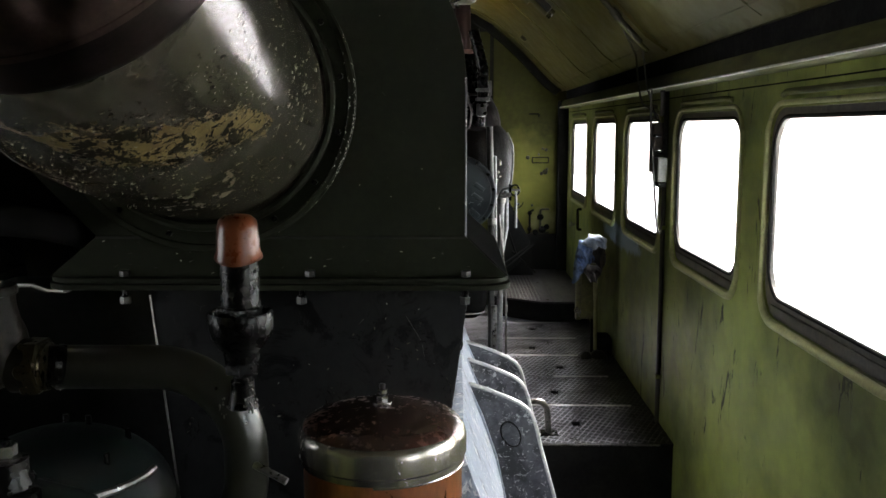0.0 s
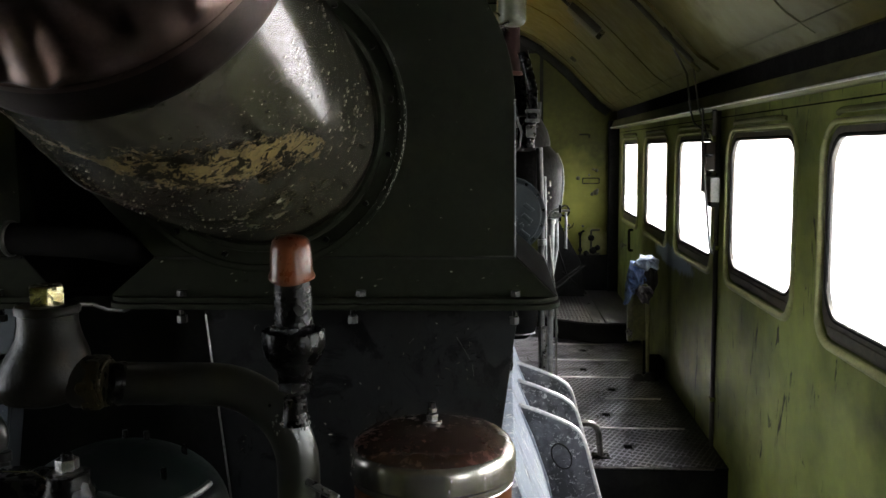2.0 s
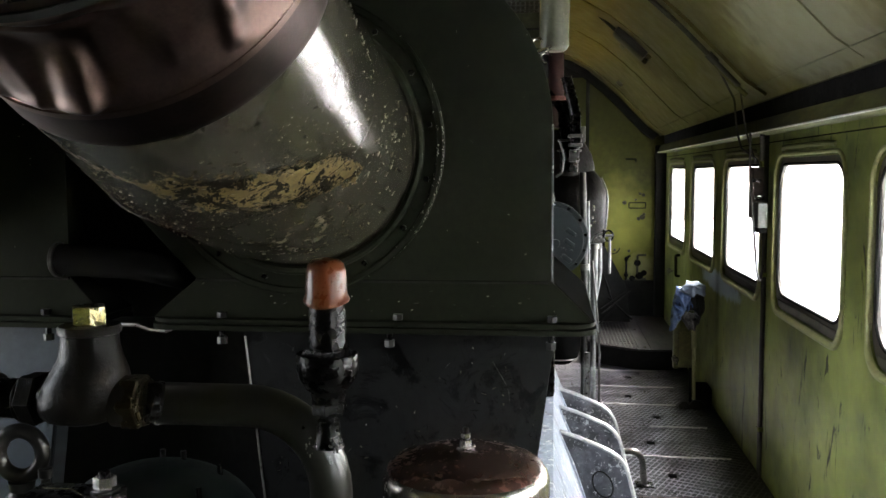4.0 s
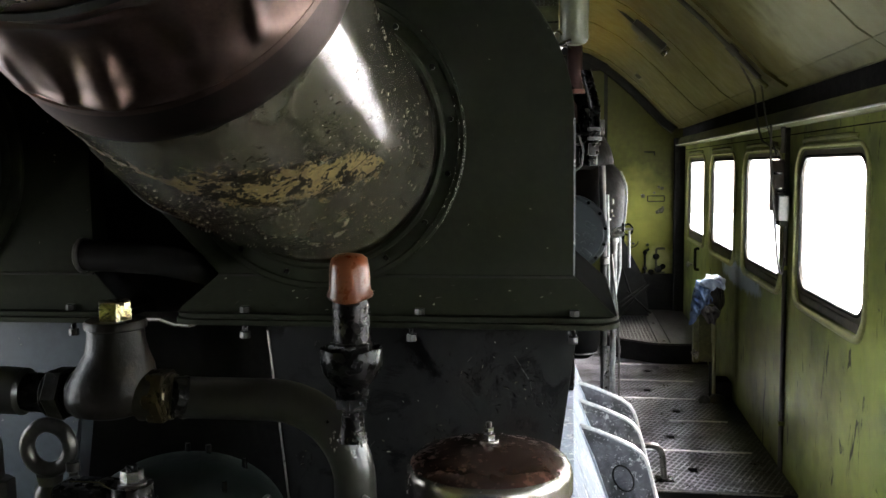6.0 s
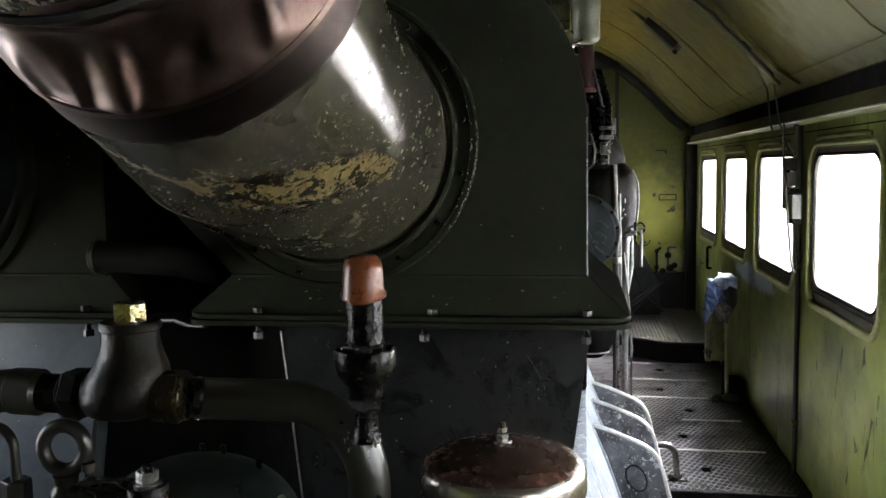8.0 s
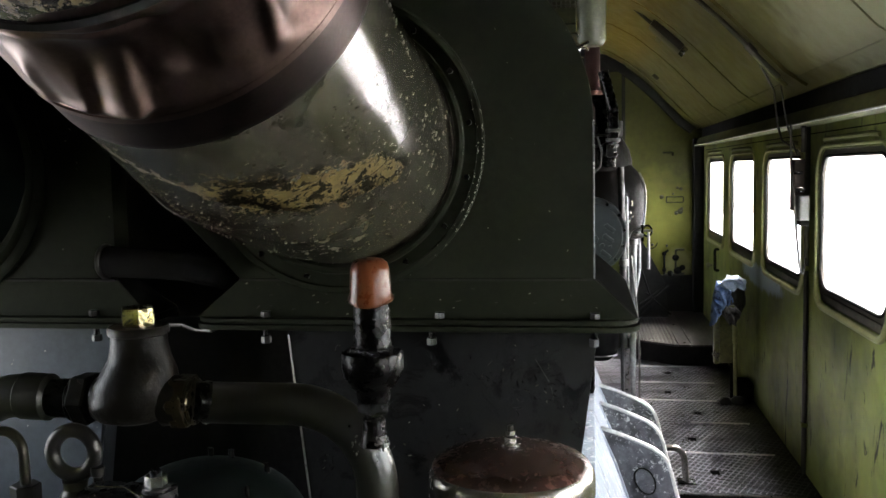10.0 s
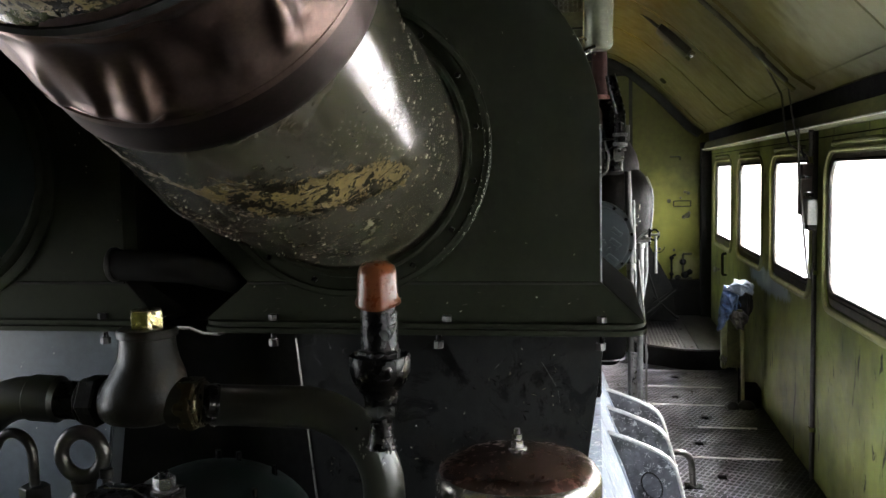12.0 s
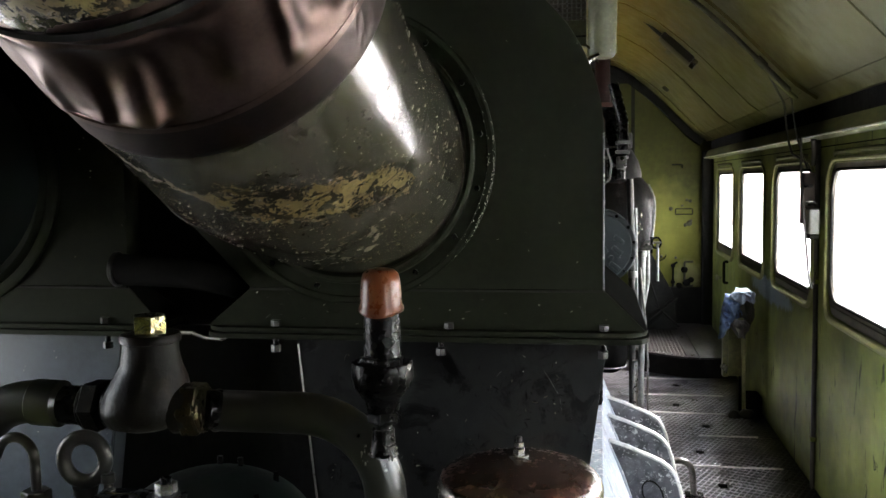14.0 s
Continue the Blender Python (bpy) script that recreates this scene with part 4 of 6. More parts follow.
part("weld_seam", tube([(centre(SEAM + q), lerp_n(1.0), radius(SEAM) + h) for q, h in ((-0.0016, -0.0004), (0.0, 0.0005), (0.0016, -0.0004))], 160, small_dents), M_CASTING, duct, "thin dark weld seam")


def flakes(where, count, sizes, seed):
    """Curled slivers of loose paint on a surface; where(rnd) gives a point, its normal and a run."""
    rnd = random.Random(seed)
    own = bmesh.new()
    for _ in range(count):
        pt, nrm, run = where(rnd)
        run = (run + Vector((rnd.uniform(-1, 1), rnd.uniform(-1, 1), rnd.uniform(-1, 1))) * 0.55)
        run = (run - nrm * run.dot(nrm)).normalized()
        side = nrm.cross(run)
        L, W = rnd.uniform(*sizes), rnd.uniform(0.0007, 0.0022)
        up = rnd.uniform(0.15, 0.9) * W
        rows = []
        for f in (-0.5, -0.15, 0.2, 0.5):
            c = pt + run * (L * f) + side * (rnd.uniform(-0.3, 0.3) * W) + nrm * 0.0004
            w = W * (1 - 1.5 * f * f) * rnd.uniform(0.6, 1.1)
            rows.append((own.verts.new(c - side * w * 0.5), own.verts.new(c + side * w * 0.5 + nrm * (up + 0.0003))))
        for a, b in zip(rows, rows[1:]):
            own.faces.new((a[0], a[1], b[1], b[0]))
    return own


def on_duct(lo, hi, a0, a1, follow=0.0):
    def pick(rnd):
        a = radians(rnd.uniform(a0, a1))
        s = rnd.uniform(lo, hi) - follow * math.sin(a)
        c, n = centre(s), lerp_n(s / SEAM).normalized()
        u = n.cross(V(1, 0, 0)).normalized()
        w = (V(1, 0, 0) - n * n.x).normalized()
        d = u * math.cos(a) + w * math.sin(a)
        return c + d * (radius(s) + small_dents(c, d, a)), d, n.cross(d)
    return pick


tagged(part("flaking_paint", flakes(on_duct(0.24, 0.46, 120, 205, 0.0), 240, (0.002, 0.008), 4), M_FLAKE, duct, "curled flakes of paint", smooth=0), kind="stuff")
tagged(part("flaking_paint", flakes(on_duct(0.05, 0.50, 78, 210), 60, (0.002, 0.010), 9), M_FLAKE, duct, "scattered flakes of paint", smooth=0), kind="stuff")
tagged(part("flaking_paint", flakes(on_duct(0.08, 0.17, 130, 168), 60, (0.002, 0.008), 5), M_FLAKE, duct, "flakes of paint by the collar", smooth=0), kind="stuff")


tagged(part("flaking_paint", flakes(on_duct(0.06, 0.30, 82, 122), 34, (0.002, 0.011), 12), M_GLINT, duct, "glinting flakes of paint", smooth=0), kind="stuff")
tagged(part("flaking_paint", flakes(on_duct(0.10, 0.46, 100, 200, 0.06), 80, (0.0015, 0.006), 13), M_GLINT, duct, "glinting flakes of paint", smooth=0), kind="stuff")


# glint line of the flank, put in as pale flakes
tagged(part("flaking_paint", flakes(on_duct(0.27, 0.53, 80, 84), 70, (0.0015, 0.006), 14), M_GLINT, duct, "pale flakes for the glint line along the flank", smooth=0), kind="stuff")


tagged(part("flaking_paint", flakes(on_duct(0.24, 0.46, 98, 165, 0.03), 50, (0.002, 0.008), 15), M_MATTE_BLACK, duct, "lifted black edges of paint", smooth=0), kind="stuff")
tagged(part("flaking_paint", flakes(on_duct(0.18, 0.46, 94, 165, 0.03), 90, (0.0015, 0.009), 16), M_GLINT, duct, "glinting slivers of paint", smooth=0), kind="stuff")


tagged(part("flaking_paint", flakes(on_duct(0.20, 0.42, 112, 200), 150, (0.001, 0.0042), 18), M_GLINT, duct, "tiny glinting crumbs of paint", smooth=0), kind="stuff")


def on_collar(rnd):
    a = radians(rnd.gauss(-12, 17))
    r = rnd.choice((0.295, 0.296, 0.296, 0.284, 0.255)) + rnd.uniform(-0.002, 0.002)
    return RING + V(math.cos(a) * r, -0.0165, math.sin(a) * r), V(0.3 * math.cos(a), -0.9, 0.3 * math.sin(a)).normalized(), V(-math.sin(a), 0, math.cos(a))


# glints of the collar's rim, put in as pale flakes
tagged(part("flaking_paint", flakes(on_collar, 130, (0.001, 0.005), 6), M_GLINT, duct, "pale flakes for the glints on the collar", smooth=0), kind="stuff")


def on_front(x0, x1, z0, z1, lift=0.0):
    def pick(rnd):
        return V(rnd.uniform(x0, x1), CASE_Y - 0.001 - lift, rnd.uniform(z0, z1)), V(0, -1, 0), V(rnd.uniform(-0.4, 0.9), 0, rnd.uniform(-1, 0.6))
    return pick


def torn_spot(x, z, w, h):
    def pick(rnd):
        return V(x + rnd.gauss(0, w), CASE_Y - 0.0012, z + rnd.gauss(0, h)), V(0, -1, 0), V(rnd.uniform(-0.5, 0.9), 0, rnd.uniform(-1, 0.4))
    return pick


SPOTS = ((-0.535, 1.008, 0.008, 0.018, 16), (-0.372, 1.022, 0.014, 0.022, 12), (-0.255, 1.074, 0.016, 0.012, 18), (-0.08, 1.20, 0.014, 0.018, 16),
         (-0.135, 1.17, 0.020, 0.022, 16), (-0.51, 1.242, 0.004, 0.006, 3), (-0.03, 1.10, 0.008, 0.030, 14), (-0.186, 1.20, 0.014, 0.014, 10), (-0.074, 1.149, 0.016, 0.018, 14), (-0.30, 1.14, 0.10, 0.07, 14))
for n, (x, z, w, h, k) in enumerate(SPOTS):
    tagged(part("flaking_paint", flakes(torn_spot(x, z, w, h), k, (0.003, 0.013), 20 + n), M_MATTE_BLACK, case_a, "torn black paint", smooth=0), kind="stuff")
    tagged(part("flaking_paint", flakes(torn_spot(x, z, w, h), max(2, k // 5), (0.002, 0.009), 50 + n), M_FLAKE, case_a, "glinting slivers of paint", smooth=0), kind="stuff")
for n, (x0, x1, z0, z1, k) in enumerate(((-0.60, -0.30, 1.395, 1.50, 8), (-0.15, 0.0, 1.40, 1.8, 5))):
    tagged(part("flaking_paint", flakes(on_front(x0, x1, z0, z1), k, (0.002, 0.009), 70 + n), M_CHIP, case_a, "specks of flaked paint", smooth=0), kind="stuff")
tagged(part("flaking_paint", flakes(on_front(-1.35, -0.99, 1.0, 1.4, 0.002), 16, (0.003, 0.010), 31), M_CHIP, case_b, "specks of flaked paint", smooth=0), kind="stuff")


for n, (c, x0, x1, z0, z1, lift, k) in enumerate(((case_a, -0.70, 0.0, 1.39, 1.95, 0.0, 14), (case_b, -1.40, -0.99, 1.33, 1.75, 0.0, 22), (case_b, -1.35, -1.0, 1.02, 1.27, 0.0, 20), (case_a, -0.58, 0.0, 1.0, 1.27, 0.0, 12))):
    tagged(part("paint_speck", flakes(on_front(x0, x1, z0, z1, lift), k, (0.001, 0.0045), 90 + n), M_GLINT, c, "tiny bright specks", smooth=0), kind="stuff")


def on_skirt(rnd):
    f = rnd.random()
    return V(rnd.uniform(-0.74, 0.03), CASE_Y - 0.006 - 0.018 * f, 1.384 - 0.07 * f), V(0, -0.97, 0.24), V(1, 0, 0.1)


tagged(part("paint_speck", flakes(on_skirt, 10, (0.002, 0.006), 34), M_GLINT, case_a, "bright specks on the skirt", smooth=0), kind="stuff")
tagged(part("flaking_paint", flakes(on_skirt, 20, (0.003, 0.012), 33), M_CHIP, case_a, "flaked paint on the skirt", smooth=0), kind="stuff")


# angle, spread to either side, height, first and last station
PLEATS = ((175, 11.0, 2.2, 0.018, 0.592, 0.730), (134, 2.4, 6.0, 0.010, 0.61, 0.80), (150, 3.0, 1.8, 0.006, 0.625, 0.70), (146, 2.0, 2.0, 0.004, 0.63, 0.69),
          (190, 8.0, 2.5, 0.012, 0.60, 0.72), (204, 6.0, 3.0, 0.010, 0.60, 0.74), (112, 3.0, 6.0, 0.008, 0.61, 0.77), (95, 3.0, 4.0, 0.007, 0.60, 0.72), (240, 5.0, 5.0, 0.010, 0.60, 0.76))


def folds(c, d, a):
    """Slack cloth: pleats run up from the band, the skin sags between them and is flat under the bands."""
    s = slope_of(c)
    f = ease((s - S1 - 0.004) / 0.05) * ease((S2 - s - 0.004) / 0.04)
    q = noise.noise(V(math.cos(a) * 2.2, math.sin(a) * 2.2, s * 5.0)) + 0.5 * noise.noise(V(math.cos(a) * 5 + s * 6, math.sin(a) * 5, s * 9))
    h = f * 0.020 * q - f * 0.007
    deg = math.degrees(a) % 360
    for at, wl, wr, high, lo, hi in PLEATS:
        x = deg - at + 45 * (s - 0.65)
        h += high * math.exp(-(x / (wl if x > 0 else wr)) ** 2) * ease((s - lo) / 0.03) * ease((hi - s) / 0.07)
    h -= 0.007 * math.exp(-((s - 0.762 - 0.02 * math.sin(a * 2)) / 0.006) ** 2) * ease((deg - 150) / 20)
    h -= 0.005 * math.exp(-((s - S1 - 0.012) / 0.006) ** 2) * ease((deg - 165) / 15)
    return h


st = [(centre(CUFF - 0.002), DIRN, DR1 + 0.0005), (centre(CUFF), DIRN, DR1 + 0.003)]
st += [(centre(CUFF + 0.002 + (S1 - CUFF - 0.004) * k / 8), DIRN, DR1 + 0.004) for k in range(9)]
part("cuff", tube(st, 128), M_CUFF, duct, "cuff of the sleeve in a shaded copy of the oilcloth")
st = [(centre(S1 - 0.003 + (S2 - S1 + 0.023) * k / 80), DIRN, DR1 + 0.004 + 0.004 * math.sin(math.pi * (0.2 + 0.8 * k / 80))) for k in range(81)]
part("sleeve", tube(st, 540, folds), M_SLEEVE, duct, "brown oilcloth sleeve in slack folds")
for s in (S1, S2):
    part("band", tube([(centre(s - 0.007), DIRN, DR1 + 0.004), (centre(s - 0.006), DIRN, DR1 + 0.0075), (centre(s + 0.006), DIRN, DR1 + 0.0075), (centre(s + 0.007), DIRN, DR1 + 0.004)], 96), M_DULL_BLACK if s == S2 else M_SLEEVE, duct, "clamp band")
st = [(centre(S2 + 0.005 + 0.55 * k / 20), DIRN, DR1 + 0.004) for k in range(21)]
part("upper_pipe", tube(st, 128, small_dents), M_DUCT, duct)

# ---------------------------------------------------------------- pipework before the casings
PY = 1.25
riser = thing("drain_riser", (-0.315, PY, LOW), "black union riser with a terracotta rubber cap", "pipe fitting")
RX = -0.3155


def uneven(bm, amount, scale):
    for v in bm.verts:
        q = v.co * scale
        v.co += V(noise.noise(q), noise.noise(q + V(7, 0, 0)), 0.6 * noise.noise(q + V(0, 9, 0))) * amount
    return bm


bm = lathe((RX, PY, 1.411), (0, 0, 1), [(0.0315, -0.004), (0.0330, 0.000), (0.0318, 0.004), (0.0308, 0.012), (0.0300, 0.030), (0.0288, 0.046), (0.0262, 0.057), (0.019, 0.063), (0.0, 0.066)], 48, closed=False)
for v in bm.verts:
    # the lip is torn open and droops in two corners
    if v.co.z < 1.418:
        a = math.atan2(v.co.y - PY, v.co.x - RX)
        k = 0.5 + 0.5 * math.cos(2 * (a + 1.57) + math.pi)
        v.co.z += 0.007 * k - 0.002
        v.co.x = RX + (v.co.x - RX) * (1 + 0.04 * k)
part("cap", bm, M_CAP, riser, "terracotta rubber cap with a torn lip")
thread = [(0.0275, 0.0), (0.0288, 0.006)] + [(0.0272 + 0.0007 * (k % 2) - 0.00004 * k, 0.012 + 0.0027 * k) for k in range(25)] + [(0.0262, 0.080)]
part("sleeve", uneven(lathe((RX + 0.001, PY, 1.335), (0, 0, 1), thread, 40), 0.0007, 80), M_BLACKIRON, riser, "black threaded sleeve")
for a in (-100, -55):
    d = V(math.cos(radians(a)), math.sin(radians(a)), 0)
    part("vent_hole", cyl(V(RX, PY, 1.365) + d * 0.024, V(RX, PY, 1.365) + d * 0.0278, 0.0045, seg=12), M_DULL_BLACK, riser)
part("cup", uneven(lathe((RX, PY, 1.284), (0, 0, 1), [(0.031, 0.0), (0.036, 0.008), (0.0425, 0.016), (0.0455, 0.028), (0.0462, 0.050), (0.0448, 0.053), (0.0428, 0.050), (0.0415, 0.036), (0.028, 0.034)], 64, closed=False), 0.0013, 55), M_BLACKIRON, riser, "black union cup")
part("gland_nut", hexnut((RX, PY, 1.322), (RX, PY, 1.346), 0.0345), M_BLACKIRON, riser)
part("neck", uneven(lathe((RX, PY, 1.262), (0, 0, 1), [(0.0235, 0.0), (0.0248, 0.010), (0.0262, 0.018), (0.031, 0.026)], 48), 0.0013, 60), M_BLACKIRON, riser)
part("lower_nut", hexnut((RX + 0.002, PY, 1.246), (RX + 0.002, PY, 1.265), 0.0262), M_BLACKIRON, riser)
part("throat", lathe((RX, PY, 1.233), (0, 0, 1), [(0.0130, 0.0), (0.0128, 0.008), (0.0200, 0.016)], 24), M_BLACKIRON, riser)
part("weld_spigot", uneven(lathe((RX, PY, 1.196), (0, 0, 1), [(0.0225, 0.0), (0.0190, 0.010), (0.0172, 0.022), (0.0165, 0.040)], 28), 0.0006, 70), M_BLACKIRON, riser)
# glints on one side of the thread, put in as bright bumps
bm = bmesh.new()
rnd = random.Random(23)
for k in range(26):
    t = radians(rnd.uniform(-38, -8))
    p = V(RX + 0.0275 * math.cos(t), PY + 0.0275 * math.sin(t), rnd.uniform(1.342, 1.405))
    bmesh.ops.create_icosphere(bm, subdivisions=1, radius=rnd.uniform(0.0006, 0.0014), matrix=Matrix.Translation(p) @ Matrix.Diagonal((1.0, 1.0, 1.8, 1.0)))
tagged(part("thread_glints", bm, M_STEEL, riser, "bright bumps for the glints on the thread"), kind="stuff")
bm = bmesh.new()
rnd = random.Random(17)
for k in range(26):
    left = k % 2
    p = V((-0.338 if left else -0.300) + rnd.gauss(0, 0.005), PY - 0.027 + rnd.uniform(-0.003, 0.004), 1.206 + rnd.gauss(0, 0.008))
    bmesh.ops.create_icosphere(bm, subdivisions=1, radius=rnd.uniform(0.0008, 0.0022), matrix=Matrix.Translation(p) @ Matrix.Diagonal((1.0, 0.6, rnd.uniform(0.9, 2.4), 1.0)))
tagged(part("weld_spatter", bm, M_STEEL, riser, "bright weld spatter"), kind="stuff")

bend = thing("oil_pipe", (RX, PY, LOW), "thick oily pipe bending down beneath the riser", "pipe")
PB, XV, ZP = PY + 0.028, -0.3205, 1.247
path = [V(-0.592, PB, ZP)] + [V(XV - 0.128 + 0.128 * math.cos(t), PB, ZP - 0.128 + 0.128 * math.sin(t)) for t in [radians(90 - 9 * k) for k in range(11)]]
path += round_path([V(XV, PB, 1.113), V(XV, PB, 1.055), V(-0.395, PB, 0.91), V(-0.44, PB, 0.80), V(-0.44, PB, LOW)], 0.10, 10)
part("tube", sweep(path, 0.0322, 32), M_PIPE, bend, "olive painted tube with oily shine")
part("weld_ring", lathe((-0.594, PB, ZP), (1, 0, 0), [(0.031, 0), (0.0335, 0.002), (0.0335, 0.006), (0.0315, 0.009)], 28, closed=False), M_EYE, bend, "rough bright weld ring")
bm = bmesh.new()
for k in range(26):
    a = radians(rnd.uniform(195, 345))
    p = V(-0.589 + rnd.uniform(-0.003, 0.004), PB + 0.0335 * math.sin(a), ZP + 0.0335 * math.cos(a))
    bmesh.ops.create_icosphere(bm, subdivisions=1, radius=rnd.uniform(0.0006, 0.0017), matrix=Matrix.Translation(p))
tagged(part("weld_spatter", bm, M_NUT, bend, "bright rough weld"), kind="stuff")
part("handle_rod", cyl((-0.300, PY - 0.01, 1.113), (-0.250, PY - 0.025, 1.093), 0.0055, seg=12, chamfer=0.001), M_STEEL, bend, "bright steel pin")

valve = thing("check_valve", (-0.692, PY, 1.19), "cast check valve with a brass hexagon cap", "valve")
VX = -0.684
bm = uneven(lathe((VX, PY, 1.208), (0, 0, 1), [(0.0, 0.014), (0.034, 0.016), (0.056, 0.024), (0.0665, 0.040), (0.068, 0.056), (0.0645, 0.076), (0.056, 0.096), (0.0475, 0.115), (0.0432, 0.136), (0.0425, 0.152)], 72, closed=False), 0.0016, 38)
for v in bm.verts:
    # the chamber leans towards the inlet side
    v.co.x -= 0.013 * ease((1.325 - v.co.z) / 0.08)
part("body", bm, M_CASTING, valve, "grey-brown cast valve body")
part("cover", lathe((VX, PY, 1.359), (0, 0, 1), [(0.0425, 0.0), (0.0462, 0.002), (0.0466, 0.010), (0.044, 0.014), (0.0, 0.014)], 40, closed=False), M_CASTING, valve)
bm = bmesh.new()
hexnut((VX, PY, 1.370), (VX, PY, 1.402), 0.0265, bm)
bmesh.ops.rotate(bm, verts=bm.verts, cent=V(VX, PY, 1.38), matrix=Matrix.Rotation(radians(31), 3, "Z"))
part("brass_cap", bm, M_BRASS, valve, "bright worn brass hexagon")
for s, m in ((1, M_DULLBRASS), (-1, M_CASTING)):
    bm = lathe((VX + s * 0.05, PY, 1.2575), (s, 0, 0), [(0.040, -0.01), (0.038, 0.014), (0.034, 0.022)], 28)
    part("port", bm, M_CASTING, valve)
    n0, n1 = (0.054, 0.084) if s > 0 else (0.078, 0.108)
    part("union_nut", hexnut((VX + s * n0, PY, 1.2565), (VX + s * n1, PY, 1.256), 0.0425), m, valve, "worn hexagon union nut")
    part("nut_collar", cyl((VX + s * (n1 - 0.001), PY, 1.256), (VX + s * (n1 + 0.006), PY, 1.256), 0.036, seg=28, chamfer=0.003), m, valve)
    part("sleeve", cyl((VX + s * 0.080, PY, 1.256), (VX + s * (0.098 if s > 0 else 0.150), PY + (0.026 if s > 0 else 0.0), 1.249 if s > 0 else 1.256), 0.031, seg=28), M_BLACKIRON, valve)
part("coupling", cyl((VX - 0.150, PY, 1.257), (VX - 0.205, PY, 1.259), 0.037, seg=28, chamfer=0.006), M_PIPE, valve)

inlet = thing("inlet_pipe", (-1.0, PY, LOW), "oily olive pipe bending down from the valve", "pipe")
part("tube", sweep([V(VX - 0.195, PY, 1.259)] + [V(-0.890 - 0.115 * math.sin(radians(9 * k)), PY, 1.144 + 0.115 * math.cos(radians(9 * k))) for k in range(11)] + [V(-1.005, PY, LOW)], 0.034, 28), M_PIPE, inlet)

# large round strainer cover with its nuts, lifting eye and capillary
cov = thing("strainer", (-0.63, 1.17, LOW), "dark green round strainer housing with bolted cover", "strainer")
CX, CY, CZ, CR, CH = -0.612, 1.30, 1.022, 0.168, 0.120
part("housing", lathe((CX, CY, LOW), (0, 0, 1), [(0.12, 0.0), (0.12, 0.9), (0.135, 1.10), (CR, 1.27), (CR, CZ - LOW - 0.012)], 56), M_GREEN, cov)
part("rim", lathe((CX, CY, CZ - 0.012), (0, 0, 1), [(CR - 0.004, 0), (CR + 0.006, 0.002), (CR + 0.006, 0.010), (CR - 0.002, 0.014)], 64, closed=False), M_GREEN, cov)
part("cover", lathe((CX, CY, CZ), (0, 0, 1), [(CR * math.cos(radians(a)), CH * math.sin(radians(a))) for a in range(0, 91, 6)], 64, closed=False), M_GREEN, cov, "domed dark green cover")
BX, BY, BZ = -0.601, 1.125, 1.164
part("boss", lathe((BX, BY, BZ - 0.09), (0, 0, 1), [(0.040, 0), (0.036, 0.06), (0.030, 0.072), (0.028, 0.090), (0.0, 0.090)], 28, closed=False), M_BLACKIRON, cov)
part("washer", cyl((BX, BY, BZ), (BX, BY, BZ + 0.003), 0.0195, seg=20), M_EYE, cov)
part("nut", hexnut((BX, BY, BZ + 0.003), (BX, BY, BZ + 0.020), 0.0155), M_NUT, cov, "bright hexagon nut")
part("stud", cyl((BX, BY, BZ + 0.020), (BX, BY, BZ + 0.027), 0.008, seg=12), M_BLACKIRON, cov)
part("locking_wire", sweep(round_path([V(BX - 0.085, BY - 0.012, BZ + 0.004), V(BX - 0.04, BY - 0.014, BZ + 0.005), V(BX - 0.022, BY - 0.016, BZ - 0.004)], 0.01), 0.0014, 6), M_NUT, cov, "thin bright locking wire")
part("clamp_block", box(BX - 0.115, BX + 0.005, BY - 0.02, BY + 0.04, BZ - 0.09, BZ - 0.004, 0.010), M_BLACKIRON, cov, "black clamp block")
part("clamp_lug", box(BX - 0.05, BX + 0.05, BY - 0.035, BY + 0.03, BZ - 0.10, BZ - 0.035, 0.010), M_BLACKIRON, cov)
for dx, dz in ((-0.085, -0.072), (-0.055, -0.072), (-0.01, -0.07)):
    part("screw", cyl((BX + dx, BY - 0.036, BZ + dz), (BX + dx, BY - 0.044, BZ + dz), 0.0055, seg=12, chamfer=0.001), M_EYE, cov)
part("side_arm", sweep(round_path([V(BX + 0.03, BY + 0.01, BZ - 0.05), V(BX + 0.10, BY, BZ - 0.062), V(BX + 0.17, BY, BZ - 0.13), V(BX + 0.19, BY, BZ - 0.3)], 0.05), 0.019, 16), M_GREEN, cov, "green arm with a red patch")
for a, rr in ((100, 0.05), (60, 0.055), (20, 0.10), (330, 0.11)):
    p = V(CX + math.cos(radians(a)) * rr, CY + math.sin(radians(a)) * rr, CZ + CH * math.sqrt(max(0, 1 - (rr / CR) ** 2)) - 0.004)
    part("pin", cyl(p, p + V(0, 0, 0.018), 0.0045, seg=10), M_BLACKIRON, cov)
part("vent_rib", sweep([V(CX + CR * math.cos(radians(a)) * 0.86, CY + CR * math.sin(radians(a)) * 0.86, CZ + 0.061) for a in range(180, 361, 12)], 0.006, 8), M_STEEL, cov)

eye = thing("eye_bolt", (-0.80, 1.20, 1.09), "steel lifting eye bolt", "eye bolt")
EX, EY, EZ = -0.773, 1.20, 1.186
pts = [V(EX + 0.0325 * math.cos(a), EY + 0.004 * math.cos(a), EZ + 0.0345 * math.sin(a)) for a in [2 * math.pi * k / 40 for k in range(40)]]
bm = bmesh.new()
rings = []
